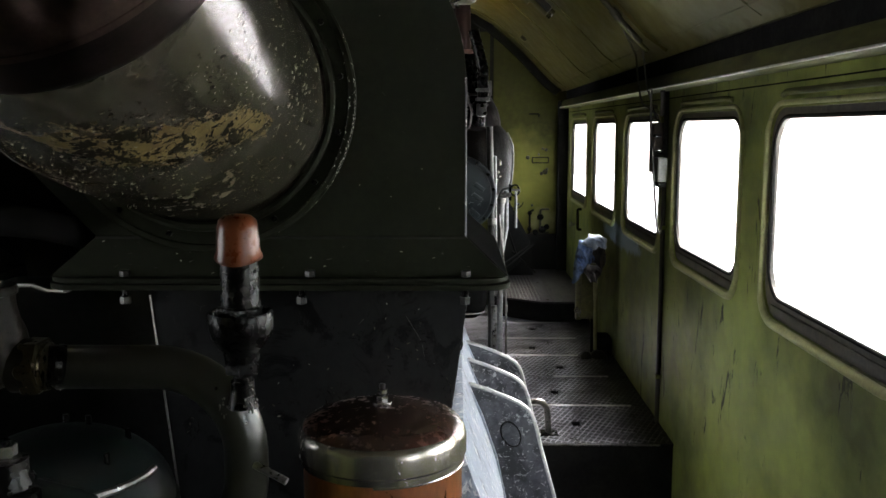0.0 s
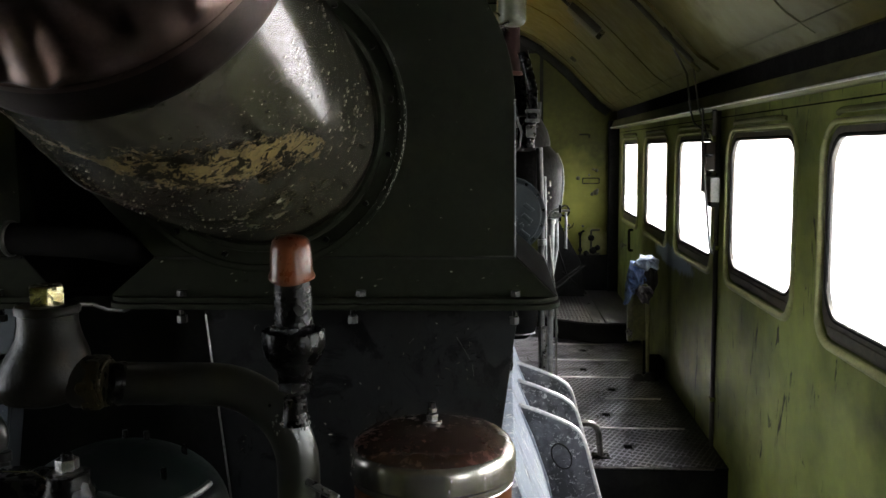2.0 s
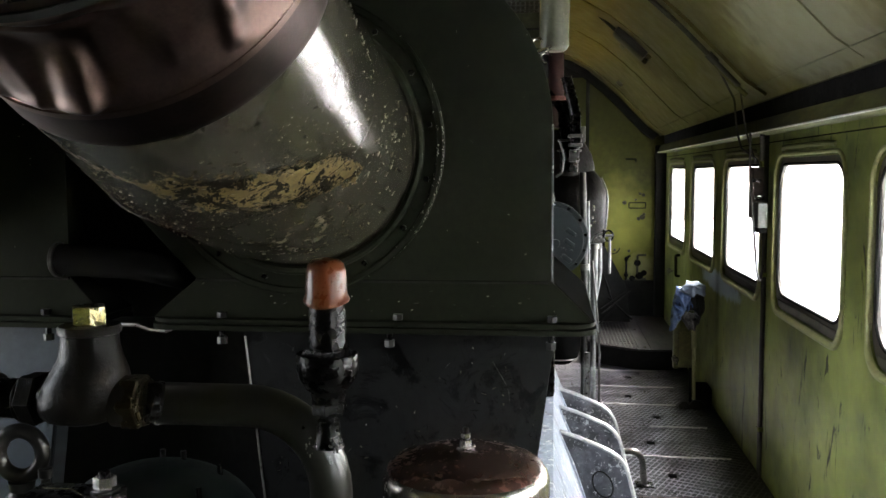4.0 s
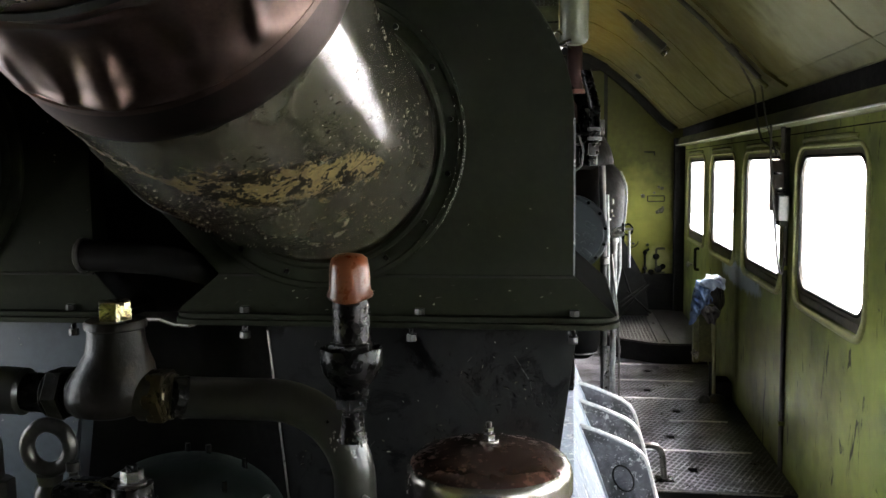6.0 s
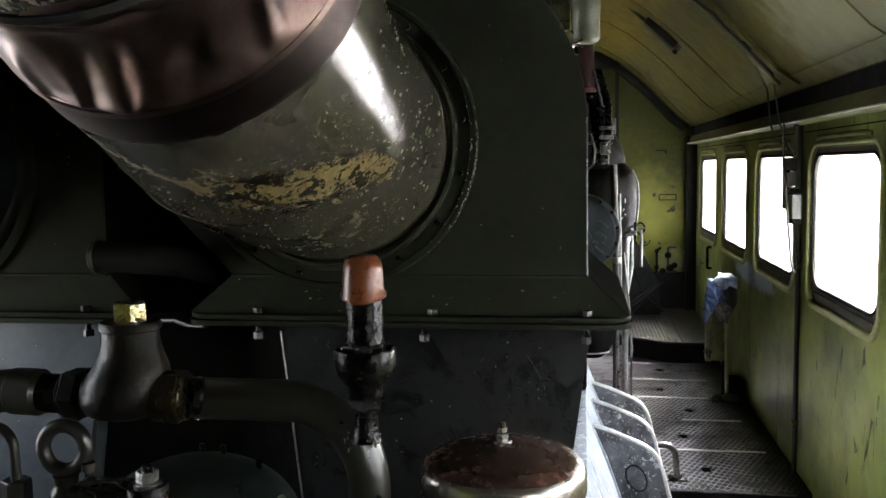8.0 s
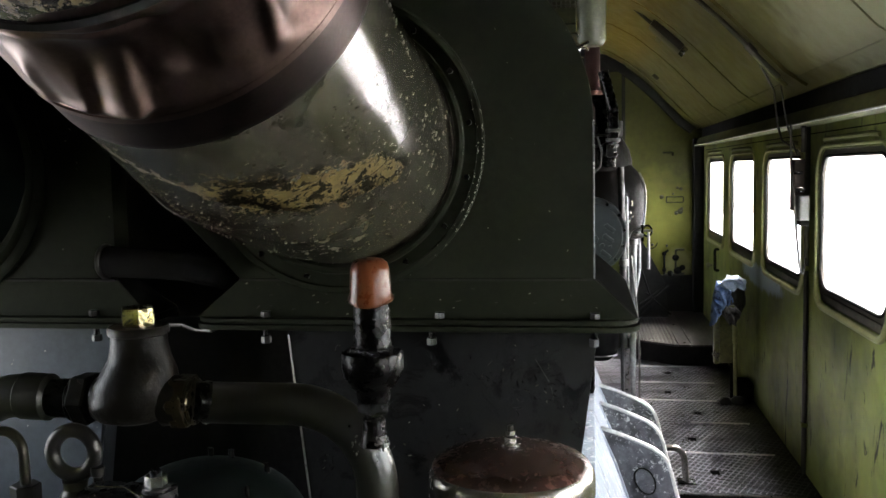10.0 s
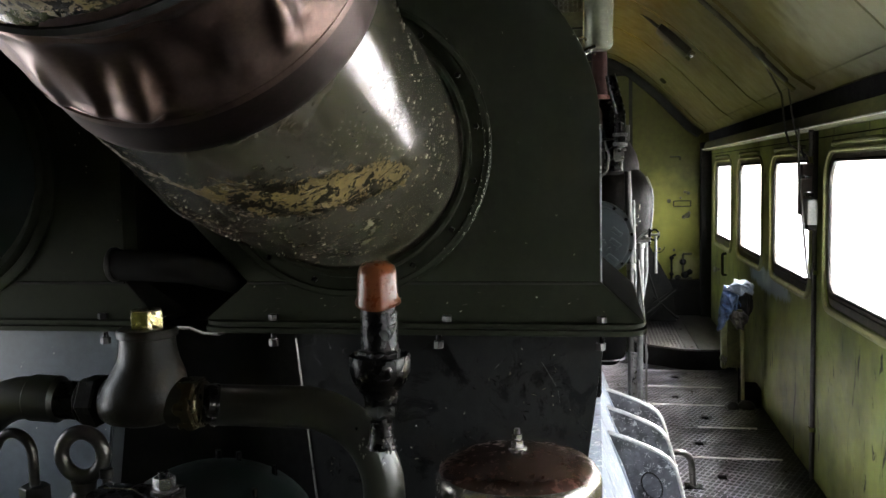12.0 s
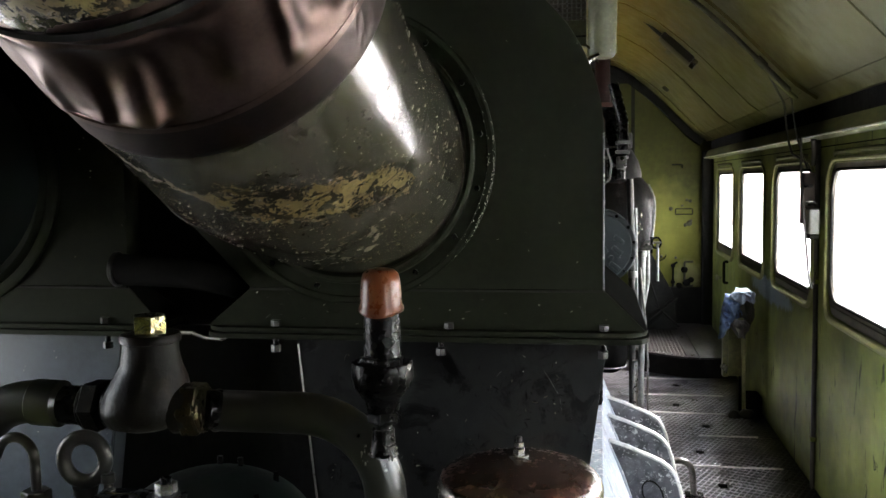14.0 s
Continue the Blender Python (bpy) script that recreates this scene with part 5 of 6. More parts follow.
for i, p in enumerate(pts):
    t = (pts[(i + 1) % 40] - pts[i - 1]).normalized()
    nn = V(0, 1, 0)
    o = t.cross(nn).normalized()
    rings.append([bm.verts.new(p + (o * math.cos(2 * math.pi * k / 14) + nn * math.sin(2 * math.pi * k / 14)) * 0.0112) for k in range(14)])
for i in range(40):
    a, b = rings[i], rings[(i + 1) % 40]
    for k in range(14):
        bm.faces.new((a[k], b[k], b[(k + 1) % 14], a[(k + 1) % 14]))
part("ring", bm, M_EYE, eye)
part("shank", lathe((EX, EY, 1.068), (0, 0, 1), [(0.030, 0), (0.030, 0.03), (0.024, 0.036), (0.024, 0.052), (0.017, 0.062), (0.019, 0.076)], 24), M_EYE, eye)

cap_t = thing("capillary_pipe", (-0.865, 1.2, 1.05), "thin bent steel pipe with a hexagon gland", "pipe")
part("tube", sweep([V(-0.856, 1.2, 1.10), V(-0.857, 1.2, 1.178)] + [V(-0.889 + 0.032 * math.cos(radians(12 * k)), 1.2, 1.180 + 0.036 * math.sin(radians(12 * k))) for k in range(1, 13)] + [V(-0.935, 1.2, 1.16), V(-0.965, 1.2, 1.08), V(-0.968, 1.2, LOW)], 0.0078, 14), M_EYE, cap_t)
part("gland", hexnut((-0.857, 1.2, 1.095), (-0.857, 1.2, 1.134), 0.0225), M_EYE, cap_t)
part("gland_body", cyl((-0.857, 1.2, LOW), (-0.857, 1.2, 1.096), 0.026, seg=20), M_BLACKIRON, cap_t)
valve_pin = thing("bleed_screw", (-0.735, 1.2, 1.1), "small slotted bleed screw by the lifting eye", "screw")
part("stem", cyl((-0.735, 1.2, LOW), (-0.735, 1.2, 1.155), 0.007, seg=12), M_EYE, valve_pin)
part("head", cyl((-0.735, 1.2, 1.150), (-0.735, 1.2, 1.166), 0.0105, seg=16, chamfer=0.002), M_EYE, valve_pin)

# filter canister of copper with a dished steel lid
fil = thing("filter_canister", (-0.122, 1.39, LOW), "copper filter canister with a stained steel lid", "filter")
FX, FY, FR = -0.126, 1.39, 0.1315
FZ = -0.011
part("body", lathe((FX, FY, 0.55), (0, 0, 1), [(FR - 0.03, 0), (FR - 0.006, 0.02), (FR - 0.004, 0.30), (FR - 0.004, 0.532)], 72), M_COPPER, fil, "tarnished copper body")
part("lid", lathe((FX, FY, 1.100 + FZ), (0, 0, 1), [(FR - 0.001, 0.030), (FR - 0.006, 0.040), (FR - 0.016, 0.047), (FR - 0.035, 0.053), (0.05, 0.066), (0.0, 0.069)], 72, closed=False), M_LID, fil, "dished rusty lid")
part("rim", lathe((FX, FY, 1.080 + FZ), (0, 0, 1), [(FR - 0.006, 0.0), (FR + 0.0005, 0.001), (FR, 0.010), (FR + 0.0035, 0.014), (FR + 0.0035, 0.040), (FR + 0.001, 0.049), (FR - 0.004, 0.056), (FR - 0.012, 0.063), (FR - 0.0155, 0.0665)], 72, closed=False), M_RIM, fil, "polished lid rim")
part("bright_bead", sweep([V(FX + (FR - 0.001) * math.cos(t), FY + (FR - 0.001) * math.sin(t), 1.0785 + FZ) for t in [radians(-92 + 4 * k) for k in range(22)]], 0.0018, 6), M_NUT, fil, "bright bead under the rim")
part("washer", cyl((FX, FY, 1.168 + FZ), (FX, FY, 1.172 + FZ), 0.0155, seg=24, chamfer=0.001), M_NUT, fil)
part("nut", hexnut((FX, FY, 1.172 + FZ), (FX, FY, 1.182 + FZ), 0.0105), M_NUT, fil)
part("lock_nut", hexnut((FX, FY, 1.1845 + FZ), (FX, FY, 1.1925 + FZ), 0.0088), M_NUT, fil)
part("stud", cyl((FX, FY, 1.170 + FZ), (FX, FY, 1.201 + FZ), 0.0048, seg=12, chamfer=0.001), M_EYE, fil)
part("foot", cyl((FX, FY, LOW), (FX, FY, 0.56), 0.05, seg=24), M_DULL_BLACK, fil)

# ---------------------------------------------------------------- the engine's frame with its gusset fins
eng = thing("engine_bed", (0.0, 3.2, LOW), "worn pale blue engine bedframe with welded gusset fins", "engine bed")
FLANK = [(0.015, 0.71), (0.045, 0.63), (0.085, 0.53), (0.115, 0.45), (0.140, 0.37), (0.160, 0.29), (0.175, 0.205), (0.195, 0.05), (0.215, LOW)]
part("flank", slab([(-0.4, 0.71)] + FLANK + [(-0.4, LOW)], "y", 2.32, 4.10, 0.003), M_FRAME, eng, "pale blue flank with paint worn white")


def fin_outline(k):
    top = [(0.035, 0.650), (0.10, 0.630), (0.17, 0.602), (0.222, 0.578), (0.252, 0.556), (0.272, 0.528), (0.285, 0.49), (0.310, 0.385), (0.352, 0.235), (0.40, 0.05), (0.43, LOW)]
    return top + [(0.18, LOW), (0.15, 0.20), (0.10, 0.42), (0.03, 0.60)]


for y, holed_fin in ((3.2, True), (3.55, False), (3.85, False)):
    bm = slab(fin_outline(0), "y", y, y + 0.016, 0.002)
    fin = part("gusset_fin", bm, M_FIN, eng, "grey gusset fin with rubbed edges")
    edge = [V(x + 0.0025, y + 0.008, z + 0.002) for x, z in fin_outline(0)[:11]]
    part("rubbed_edge", sweep(edge, 0.0095, 8), M_PALE_EDGE, fin, "edge rubbed to bright metal")
    part("weld", sweep([V(0.032, y - 0.004, 0.655), V(0.085, y - 0.006, 0.535), V(0.14, y - 0.006, 0.375), V(0.176, y - 0.006, 0.20)], 0.008, 8), M_FRAME, fin)
    if holed_fin:
        ring = [V(0.196 + 0.035 * math.cos(a) - 0.012 * math.sin(a), y - 0.002, 0.462 + 0.048 * math.sin(a)) for a in [2 * math.pi * k / 28 for k in range(29)]]
        part("hole_ring", sweep(ring, 0.003, 8), M_DULL_BLACK, fin, "dark rim of the oval hole")
        part("hole_face", slab([(p.x, p.z) for p in ring[:-1]], "y", y - 0.0035, y + 0.001), M_FIN, fin, "patch in the oval hole")

rail = thing("hoop_handrail", (0.48, 4.5, 0.0), "short bent steel hoop rail on the step", "handrail")
part("tube", sweep(round_path([V(0.26, 4.47, 0.182), V(0.465, 4.50, 0.182), V(0.479, 4.50, 0.002)], 0.075, 10), 0.0165, 18), M_STEEL, rail)
part("base_plate", box(0.435, 0.525, 4.46, 4.54, 0.0025, 0.010, 0.002), M_BLACKIRON, rail)
part("end_bracket", box(0.235, 0.265, 4.44, 4.50, 0.0, 0.20, 0.003), M_BLACKIRON, rail)

# ---------------------------------------------------------------- the engine beyond the casing
blk = thing("engine_block", (-0.4, 6.0, 0.0), "dark diesel engine block with a slate end cover", "engine")
part("crankcase", box(-0.95, 0.02, 3.42, 7.6, 0.72, 1.50, 0.02), M_BLACKIRON, blk, "dark crankcase")
part("sump", box(-0.95, -0.22, 3.42, 7.6, 0.0, 0.72, 0.02), M_BLACKIRON, blk)
part("upper_deck", box(-0.85, -0.02, 3.7, 7.4, 1.50, 1.86, 0.03), M_BLACKIRON, blk)
cover = part("end_cover", lathe((0.0, 3.415, 1.345), (0, -1, 0), [(0.146, 0.0), (0.146, 0.022), (0.141, 0.026), (0.128, 0.026), (0.124, 0.030), (0.0, 0.032)], 64, closed=False), M_DISC, blk, "round slate grey cover")
for k in range(14):
    a = 2 * math.pi * (k + 0.3) / 14
    p = V(math.cos(a) * 0.134, 3.390, 1.345 + math.sin(a) * 0.134)
    part("bolt", hexnut(p, p + V(0, -0.007, 0), 0.0065), M_BLACKIRON, cover)
for x, z, t in ((0.078, 1.372, -38), (0.072, 1.332, -38), (0.062, 1.272, -38)):
    bm = box(-0.022, 0.022, -0.008, 0.0, -0.009, 0.009, 0.003)
    bmesh.ops.rotate(bm, verts=bm.verts, cent=V(0, 0, 0), matrix=Matrix.Rotation(radians(-t), 3, "Y"))
    bmesh.ops.translate(bm, verts=bm.verts, vec=V(x, 3.386, z))
    part("raised_lug", bm, M_DISC, cover)
for x, z, r in ((0.050, 1.305, 0.010), (0.080, 1.302, 0.006), (0.020, 1.33, 0.018)):
    part("plug", hexnut(V(x, 3.385, z), V(x, 3.372, z), r), M_DISC, cover)
part("sloping_guard", slab([(0.02, 1.24), (0.045, 1.24), (0.15, 1.09), (0.15, 1.00), (0.02, 1.10)], "y", 3.30, 3.33, 0.003), M_DULL_BLACK, blk, "black sloping guard plate")

turbo = thing("exhaust_housing", (0.15, 4.7, 0.9), "brown lagged exhaust housing on the engine", "exhaust housing")
part("upper_shell", lathe((0.06, 4.72, 1.58), (0, 0, 1), [(0.165, 0.0), (0.165, 0.05), (0.150, 0.11), (0.115, 0.17), (0.075, 0.215), (0.07, 0.24)], 40), M_BROWN, turbo)
part("lower_shell", lathe((0.11, 4.70, 1.30), (0, 0, 1), [(0.150, -0.06), (0.164, -0.02), (0.170, 0.03), (0.177, 0.12), (0.173, 0.20), (0.145, 0.27), (0.11, 0.31)], 40), M_BROWN, turbo)
# added strip: the highlight along the lower shell's edge, as bright metal
flank = [V(0.112 + r, 4.69, 1.30 + h) for r, h in ((0.152, -0.06), (0.166, -0.02), (0.172, 0.03), (0.176, 0.075), (0.179, 0.12), (0.179, 0.16), (0.175, 0.20), (0.164, 0.235), (0.147, 0.27))]
part("edge_highlight", sweep(round_path(flank, 0.02, 4), 0.0055, 10), M_SILVER, turbo, "silver strip for the highlight down the shell's edge")
part("chimney", cyl((0.158, 4.75, 1.76), (0.158, 4.75, 1.84), 0.020, seg=18, chamfer=0.003), M_DULLPIPE, turbo)
part("base", cyl((-0.12, 4.72, 0.0), (0.0, 4.72, 1.31), 0.07, seg=28), M_BLACKIRON, turbo)
part("bowl", lathe((0.045, 4.30, 0.665), (0, 0, 1), [(0.0, 0.0), (0.05, 0.008), (0.085, 0.035), (0.10, 0.075), (0.102, 0.20)], 32, closed=False), M_MATTE_BLACK, turbo, "rounded dark bottom of the housing")
part("bowl_rim", sweep([V(0.045 + 0.088 * math.cos(a), 4.30 + 0.088 * math.sin(a), 0.702) for a in [2 * math.pi * k / 32 for k in range(33)]], 0.004, 6), M_STEEL, turbo)


for x, z, h in ((0.212, 1.405, 0.030), (0.205, 1.365, 0.016), (0.214, 1.345, 0.012), (0.199, 1.325, 0.014)):
    part("clamp_bolt", box(x - 0.006, x + 0.006, 4.50, 4.52, z, z + h, 0.002), M_NUT, turbo)


def pipe_run(label, pts, r, m, rad=0.05, collars=(), cat="pipe", collar_mat=None):
    t = thing("pipe_run", pts[-1], label, cat, "engine pipes")
    part("tube", sweep(round_path([V(*p) for p in pts], rad, 6), r, 18), m, t)
    for p, q in collars:
        part("collar", cyl(p, q, r * 1.35, seg=18, chamfer=0.002), collar_mat or M_STEEL, t)
    return t


pipe_run("dull grey vertical pipe on the engine", [(0.140, 4.0, 1.60), (0.150, 4.0, 1.275), (0.155, 4.0, 0.0)], 0.0150, M_DULLPIPE, 0.03, [((0.154, 4.0, 1.19), (0.154, 4.0, 1.16))])
pipe_run("thin silver vertical pipe", [(0.166, 4.02, 1.47), (0.170, 4.02, 1.24), (0.174, 4.02, 0.92), (-0.10, 4.06, 0.90)], 0.007, M_SILVER)
pipe_run("bright silver lagged pipe on the engine", [(0.20, 4.08, 1.27), (0.199, 4.08, 1.10), (0.196, 4.08, 0.79), (0.194, 4.08, 0.0)], 0.0145, M_SILVER, 0.04, [((0.2, 4.08, 1.275), (0.2, 4.08, 1.25))])
pipe_run("bright silver lagged pipe bending inwards", [(0.228, 4.2, 1.30), (0.230, 4.2, 1.12), (0.205, 4.15, 1.0), (0.20, 4.15, 0.93), (-0.10, 4.18, 0.90)], 0.011, M_SILVER, 0.06)
pipe_run("slim cable conduit down the engine side", [(0.183, 3.96, 1.21), (0.208, 3.96, 0.97), (0.218, 3.96, 0.80), (0.220, 3.96, 0.0)], 0.0048, M_STEEL, 0.04, [((0.219, 3.96, 0.80), (0.219, 3.96, 0.765))])
pipe_run("grey vertical support pipe under the flange", [(0.163, 3.94, 0.80), (0.163, 3.94, 0.0)], 0.014, M_STEEL)
pipe_run("dark upper pipe with clamps", [(0.06, 3.62, 1.98), (0.098, 3.62, 1.83), (0.098, 3.62, 1.70), (0.05, 3.62, 1.66)], 0.022, M_BLACKIRON, 0.04, [((0.098, 3.62, 1.752), (0.098, 3.62, 1.738)), ((0.098, 3.62, 1.715), (0.098, 3.62, 1.70))], collar_mat=M_DULLPIPE)
pipe_run("steel bracket pipe at the casing edge", [(0.035, 3.5, 1.72), (0.052, 3.5, 1.66), (0.045, 3.5, 1.60), (0.02, 3.5, 1.58)], 0.0045, M_DULLPIPE, 0.02)
pipe_run("faded red riser pipe", [(0.020, 4.0, 2.14), (0.022, 4.0, 1.93), (0.0, 4.0, 1.80)], 0.034, M_RED, 0.05, [((0.022, 4.0, 1.935), (0.022, 4.0, 1.915))], collar_mat=M_RUSTRED)
pipe_run("dark elbow below the red riser", [(-0.02, 4.0, 1.94), (0.055, 4.0, 1.88), (0.082, 4.0, 1.76), (0.080, 4.0, 1.60)], 0.040, M_BLACKIRON, 0.06, [((0.082, 4.0, 1.745), (0.082, 4.0, 1.735)), ((0.081, 4.0, 1.70), (0.081, 4.0, 1.69))], collar_mat=M_EYE)

uc = thing("pipe_clamp", (0.10, 3.60, 1.67), "oily bolted clamp on the dark upper pipe", "clamp")
part("saddle", box(0.072, 0.112, 3.585, 3.60, 1.640, 1.690, 0.006), M_DULLPIPE, uc)
for x, z in ((0.094, 1.682), (0.106, 1.652), (0.098, 1.630)):
    part("bolt", hexnut(V(x, 3.586, z), V(x, 3.574, z), 0.008), M_NUT, uc, "bright bolt head")

vl = thing("drain_cock", (0.22, 4.2, 1.28), "brass drain cock with a hanging lever", "valve")
part("body", cyl((0.20, 4.2, 1.277), (0.250, 4.2, 1.283), 0.014, seg=16, chamfer=0.002), M_STEEL, vl)
part("yoke", box(0.240, 0.252, 4.19, 4.21, 1.252, 1.333, 0.003), M_BLACKIRON, vl)
part("wheel", sweep([V(0.268 + 0.021 * math.cos(a), 4.20, 1.302 + 0.025 * math.sin(a)) for a in [2 * math.pi * k / 20 for k in range(21)]], 0.0045, 8), M_BLACKIRON, vl)
part("spindle", cyl((0.250, 4.2, 1.304), (0.291, 4.2, 1.304), 0.006, seg=10), M_STEEL, vl)
part("lever", sweep([V(0.274, 4.2, 1.295), V(0.275, 4.2, 1.123)], 0.0065, 10), M_SILVER, vl, "hanging bright lever")
part("hose", sweep(round_path([V(0.186, 4.2, 1.237), V(0.205, 4.2, 1.30), V(0.250, 4.2, 1.318)], 0.04, 6), 0.006, 8), M_SILVER, vl)

# fresh air pipe, dusty screen and clips above the casing
top = thing("vent_pipe", (0.02, 3.0, 2.0), "cream painted vent pipe with wire clips", "pipe")
part("tube", lathe((0.012, 3.0, 1.998), (0.02, 0, 1), [(0.030, 0.0), (0.040, 0.006), (0.047, 0.018), (0.048, 0.30), (0.048, 0.76)], 32), M_CREAM, top)
for x, z in ((-0.042, 2.018), (-0.014, 1.972)):
    part("clip", sweep([V(x + 0.017 * math.cos(a), 2.95, z + 0.018 * math.sin(a)) for a in [radians(20 + 26 * k) for k in range(11)]], 0.0038, 8), M_NUT, top)
part("clamp_bolt", cyl((-0.048, 2.95, 1.985), (0.004, 2.94, 2.006), 0.006, seg=10), M_NUT, top)
def on_vent(rnd):
    a = radians(rnd.gauss(-20, 16))
    z = 2.02 + 0.5 * rnd.random() ** 1.5
    d = V(math.cos(a), math.sin(a), 0)
    return V(0.012 + 0.02 * (z - 2.012), 3.0, z) + d * 0.0485, d, V(0.2, 0, 1)


# glints down the vent's edge, put in as pale slivers
tagged(part("flaking_paint", flakes(on_vent, 60, (0.003, 0.016), 81), M_GLINT, top, "glinting flakes of paint", smooth=0), kind="stuff")
scr = thing("air_screen", (-0.2, 3.05, 2.05), "dusty wire mesh air screen in a cream frame", "screen")
part("frame", box(-0.50, -0.038, 3.05, 3.08, 2.05, 2.135, 0.003), M_CREAM, scr)
part("batten", box(-0.50, -0.038, 3.044, 3.049, 2.078, 2.083), M_DULL_BLACK, scr)
part("backing", box(-0.50, -0.038, 3.07, 3.08, 2.136, 2.70), M_SCREEN, scr)
bm = bmesh.new()
for k in range(30):
    x = -0.49 + k * 0.0155
    cyl((x, 3.062, 2.14), (x, 3.062, 2.55), 0.0022, seg=5, bm=bm)
for k in range(26):
    z = 2.145 + k * 0.0155
    cyl((-0.50, 3.058, z), (-0.04, 3.058, z), 0.0022, seg=5, bm=bm)
tagged(part("mesh", bm, M_STEEL, scr, "woven wire mesh"), kind="stuff")

# ---------------------------------------------------------------- on the side wall
cond = thing("wall_conduit", (1.08, 4.69, 0.0), "dark vertical conduit on the green wall", "conduit")
part("tube", cyl((1.085, 4.69, 0.002), (1.085, 4.69, 1.78), 0.012, seg=14), M_CABLE, cond)
for z in (0.25, 1.06):
    part("clip", box(1.068, 1.099, 4.67, 4.71, z, z + 0.022, 0.003), M_WALL, cond)
jb = thing("wall_switch_box", (1.06, 4.67, 1.30), "rusty bracket with a grey switch box", "switch box")
part("bracket", box(1.024, 1.080, 4.70, 4.80, 1.36, 1.62, 0.006), M_RUST, jb, "rusty mounting bracket")
part("grey_case", box(1.026, 1.076, 4.585, 4.70, 1.315, 1.442, 0.012, seg=3), M_BOX, jb, "grey painted case")
part("case_foot", box(1.031, 1.073, 4.59, 4.70, 1.290, 1.314, 0.006), M_DULL_BLACK, jb)
part("screw", cyl((1.045, 4.66, 1.470), (1.045, 4.645, 1.470), 0.010, seg=12), M_NUT, jb)
part("clamp", box(1.008, 1.050, 4.63, 4.74, 1.545, 1.562, 0.004), M_BLACKIRON, jb)
part("clamp", box(1.030, 1.070, 4.64, 4.70, 1.455, 1.475, 0.004), M_BLACKIRON, jb)


def cable(label, pts, r=0.006, name="cable"):
    t = thing(name, pts[-1], label, "cable", "loose cables")
    part("core", sweep(round_path([V(*p) for p in pts], 0.08, 8), r, 10), M_CABLE, t)
    return t


cable("black cable hanging in a loop before the window", [(1.005, 4.70, 1.80), (1.0, 4.67, 1.60), (1.0, 4.60, 1.43), (1.0, 4.46, 1.10), (1.03, 4.52, 1.05), (1.075, 4.66, 1.12)], 0.006)
cable("black cable from the roof to the switch box", [(0.80, 4.62, 2.16), (0.96, 4.90, 1.98), (1.0, 5.0, 1.80), (0.995, 4.86, 1.72), (1.04, 4.70, 1.66)], 0.0055)
cable("thin black cable beside the roof rib", [(0.93, 4.62, 2.03), (1.0, 4.78, 1.80), (1.03, 4.68, 1.64)], 0.0045)
cable("cable bundle under the cable duct", [(1.03, 4.55, 1.78), (1.05, 4.62, 1.72), (1.06, 4.68, 1.66)], 0.012)
rc = thing("roof_conduit", (0.8, 4.5, 2.1), "dark conduit with pale saddle along the roof rib", "conduit")
bm = sweep([V(x - 0.02, 4.53, z - 0.028) for x, z in ROOF[2:10]], 0.012, 10)
part("tube", bm, M_CABLE, rc)
part("saddle", sweep([V(0.79, 4.56, 2.14), V(0.87, 4.60, 2.06), V(0.965, 4.63, 1.98)], 0.012, 10), M_BEAM, rc, "pale conduit sleeve")
part("coupler", cyl((0.76, 4.535, 2.175), (0.80, 4.545, 2.135), 0.020, seg=14), M_CABLE, rc)

lamp = thing("ceiling_lamp", (0.50, 6.0, 2.40), "unlit dark ceiling lamp with a bright end cap", "lamp")
nrm = V(-0.68, 0, -0.73)
tan = V(0.73, 0, -0.68)


def lamp_box(u0, u1, y0, y1, h0, h1, bev):
    b = box(u0, u1, y0, y1, h0, h1, bev)
    for v in b.verts:
        v.co = V(0.52, 0, 2.455) + tan * v.co.x + V(0, v.co.y, 0) + nrm * v.co.z
    return b


part("body", lamp_box(-0.13, 0.13, 5.90, 6.10, 0.0, 0.05, 0.014), M_EYE, lamp)
part("end_cap", lamp_box(0.13, 0.165, 5.92, 6.08, 0.004, 0.046, 0.008), M_NUT, lamp, "bright end cap")
part("feed_pipe", sweep([V(0.52, 6.02, 2.455) + tan * t + nrm * 0.02 for t in (-0.36, -0.25, -0.13)], 0.012, 10), M_CABLE, lamp)
part("bracket", lamp_box(-0.06, -0.02, 6.1, 6.45, 0.0, 0.02, 0.006), M_CREAM, lamp)
hook = thing("roof_clip", (0.60, 8.1, 2.36), "small bright clip on the roof", "clip")
part("strap", lamp_box(0.07, 0.13, 8.0, 8.06, 0.0, 0.03, 0.006), M_STEEL, hook)

knob = thing("wall_peg", (1.1, 8.25, 0.70), "small pale knob on the green wall", "peg")
part("head", lathe((1.10, 8.24, 0.70), (-1, 0, 0), [(0.010, 0), (0.010, 0.02), (0.026, 0.03), (0.026, 0.045), (0.015, 0.055), (0, 0.057)], 18, closed=False), M_BOX, knob)
hd = thing("grab_rail", (1.1, 7.83, 0.70), "dark upright grab rail on the green wall", "grab rail")
part("bar", sweep(round_path([V(1.10, 7.83, 0.88), V(1.065, 7.83, 0.88), V(1.065, 7.82, 0.70), V(1.10, 7.82, 0.70)], 0.02), 0.012, 10), M_DULL_BLACK, hd)

# stand with pump rod and rag by the wall
st_ = thing("hand_pump", (0.93, 6.15, 0.0), "olive hand pump with an upright rod by the wall", "hand pump")
part("body", box(0.862, 0.967, 6.12, 6.32, 0.262, 0.66, 0.012), M_STAND, st_, "olive pump body")
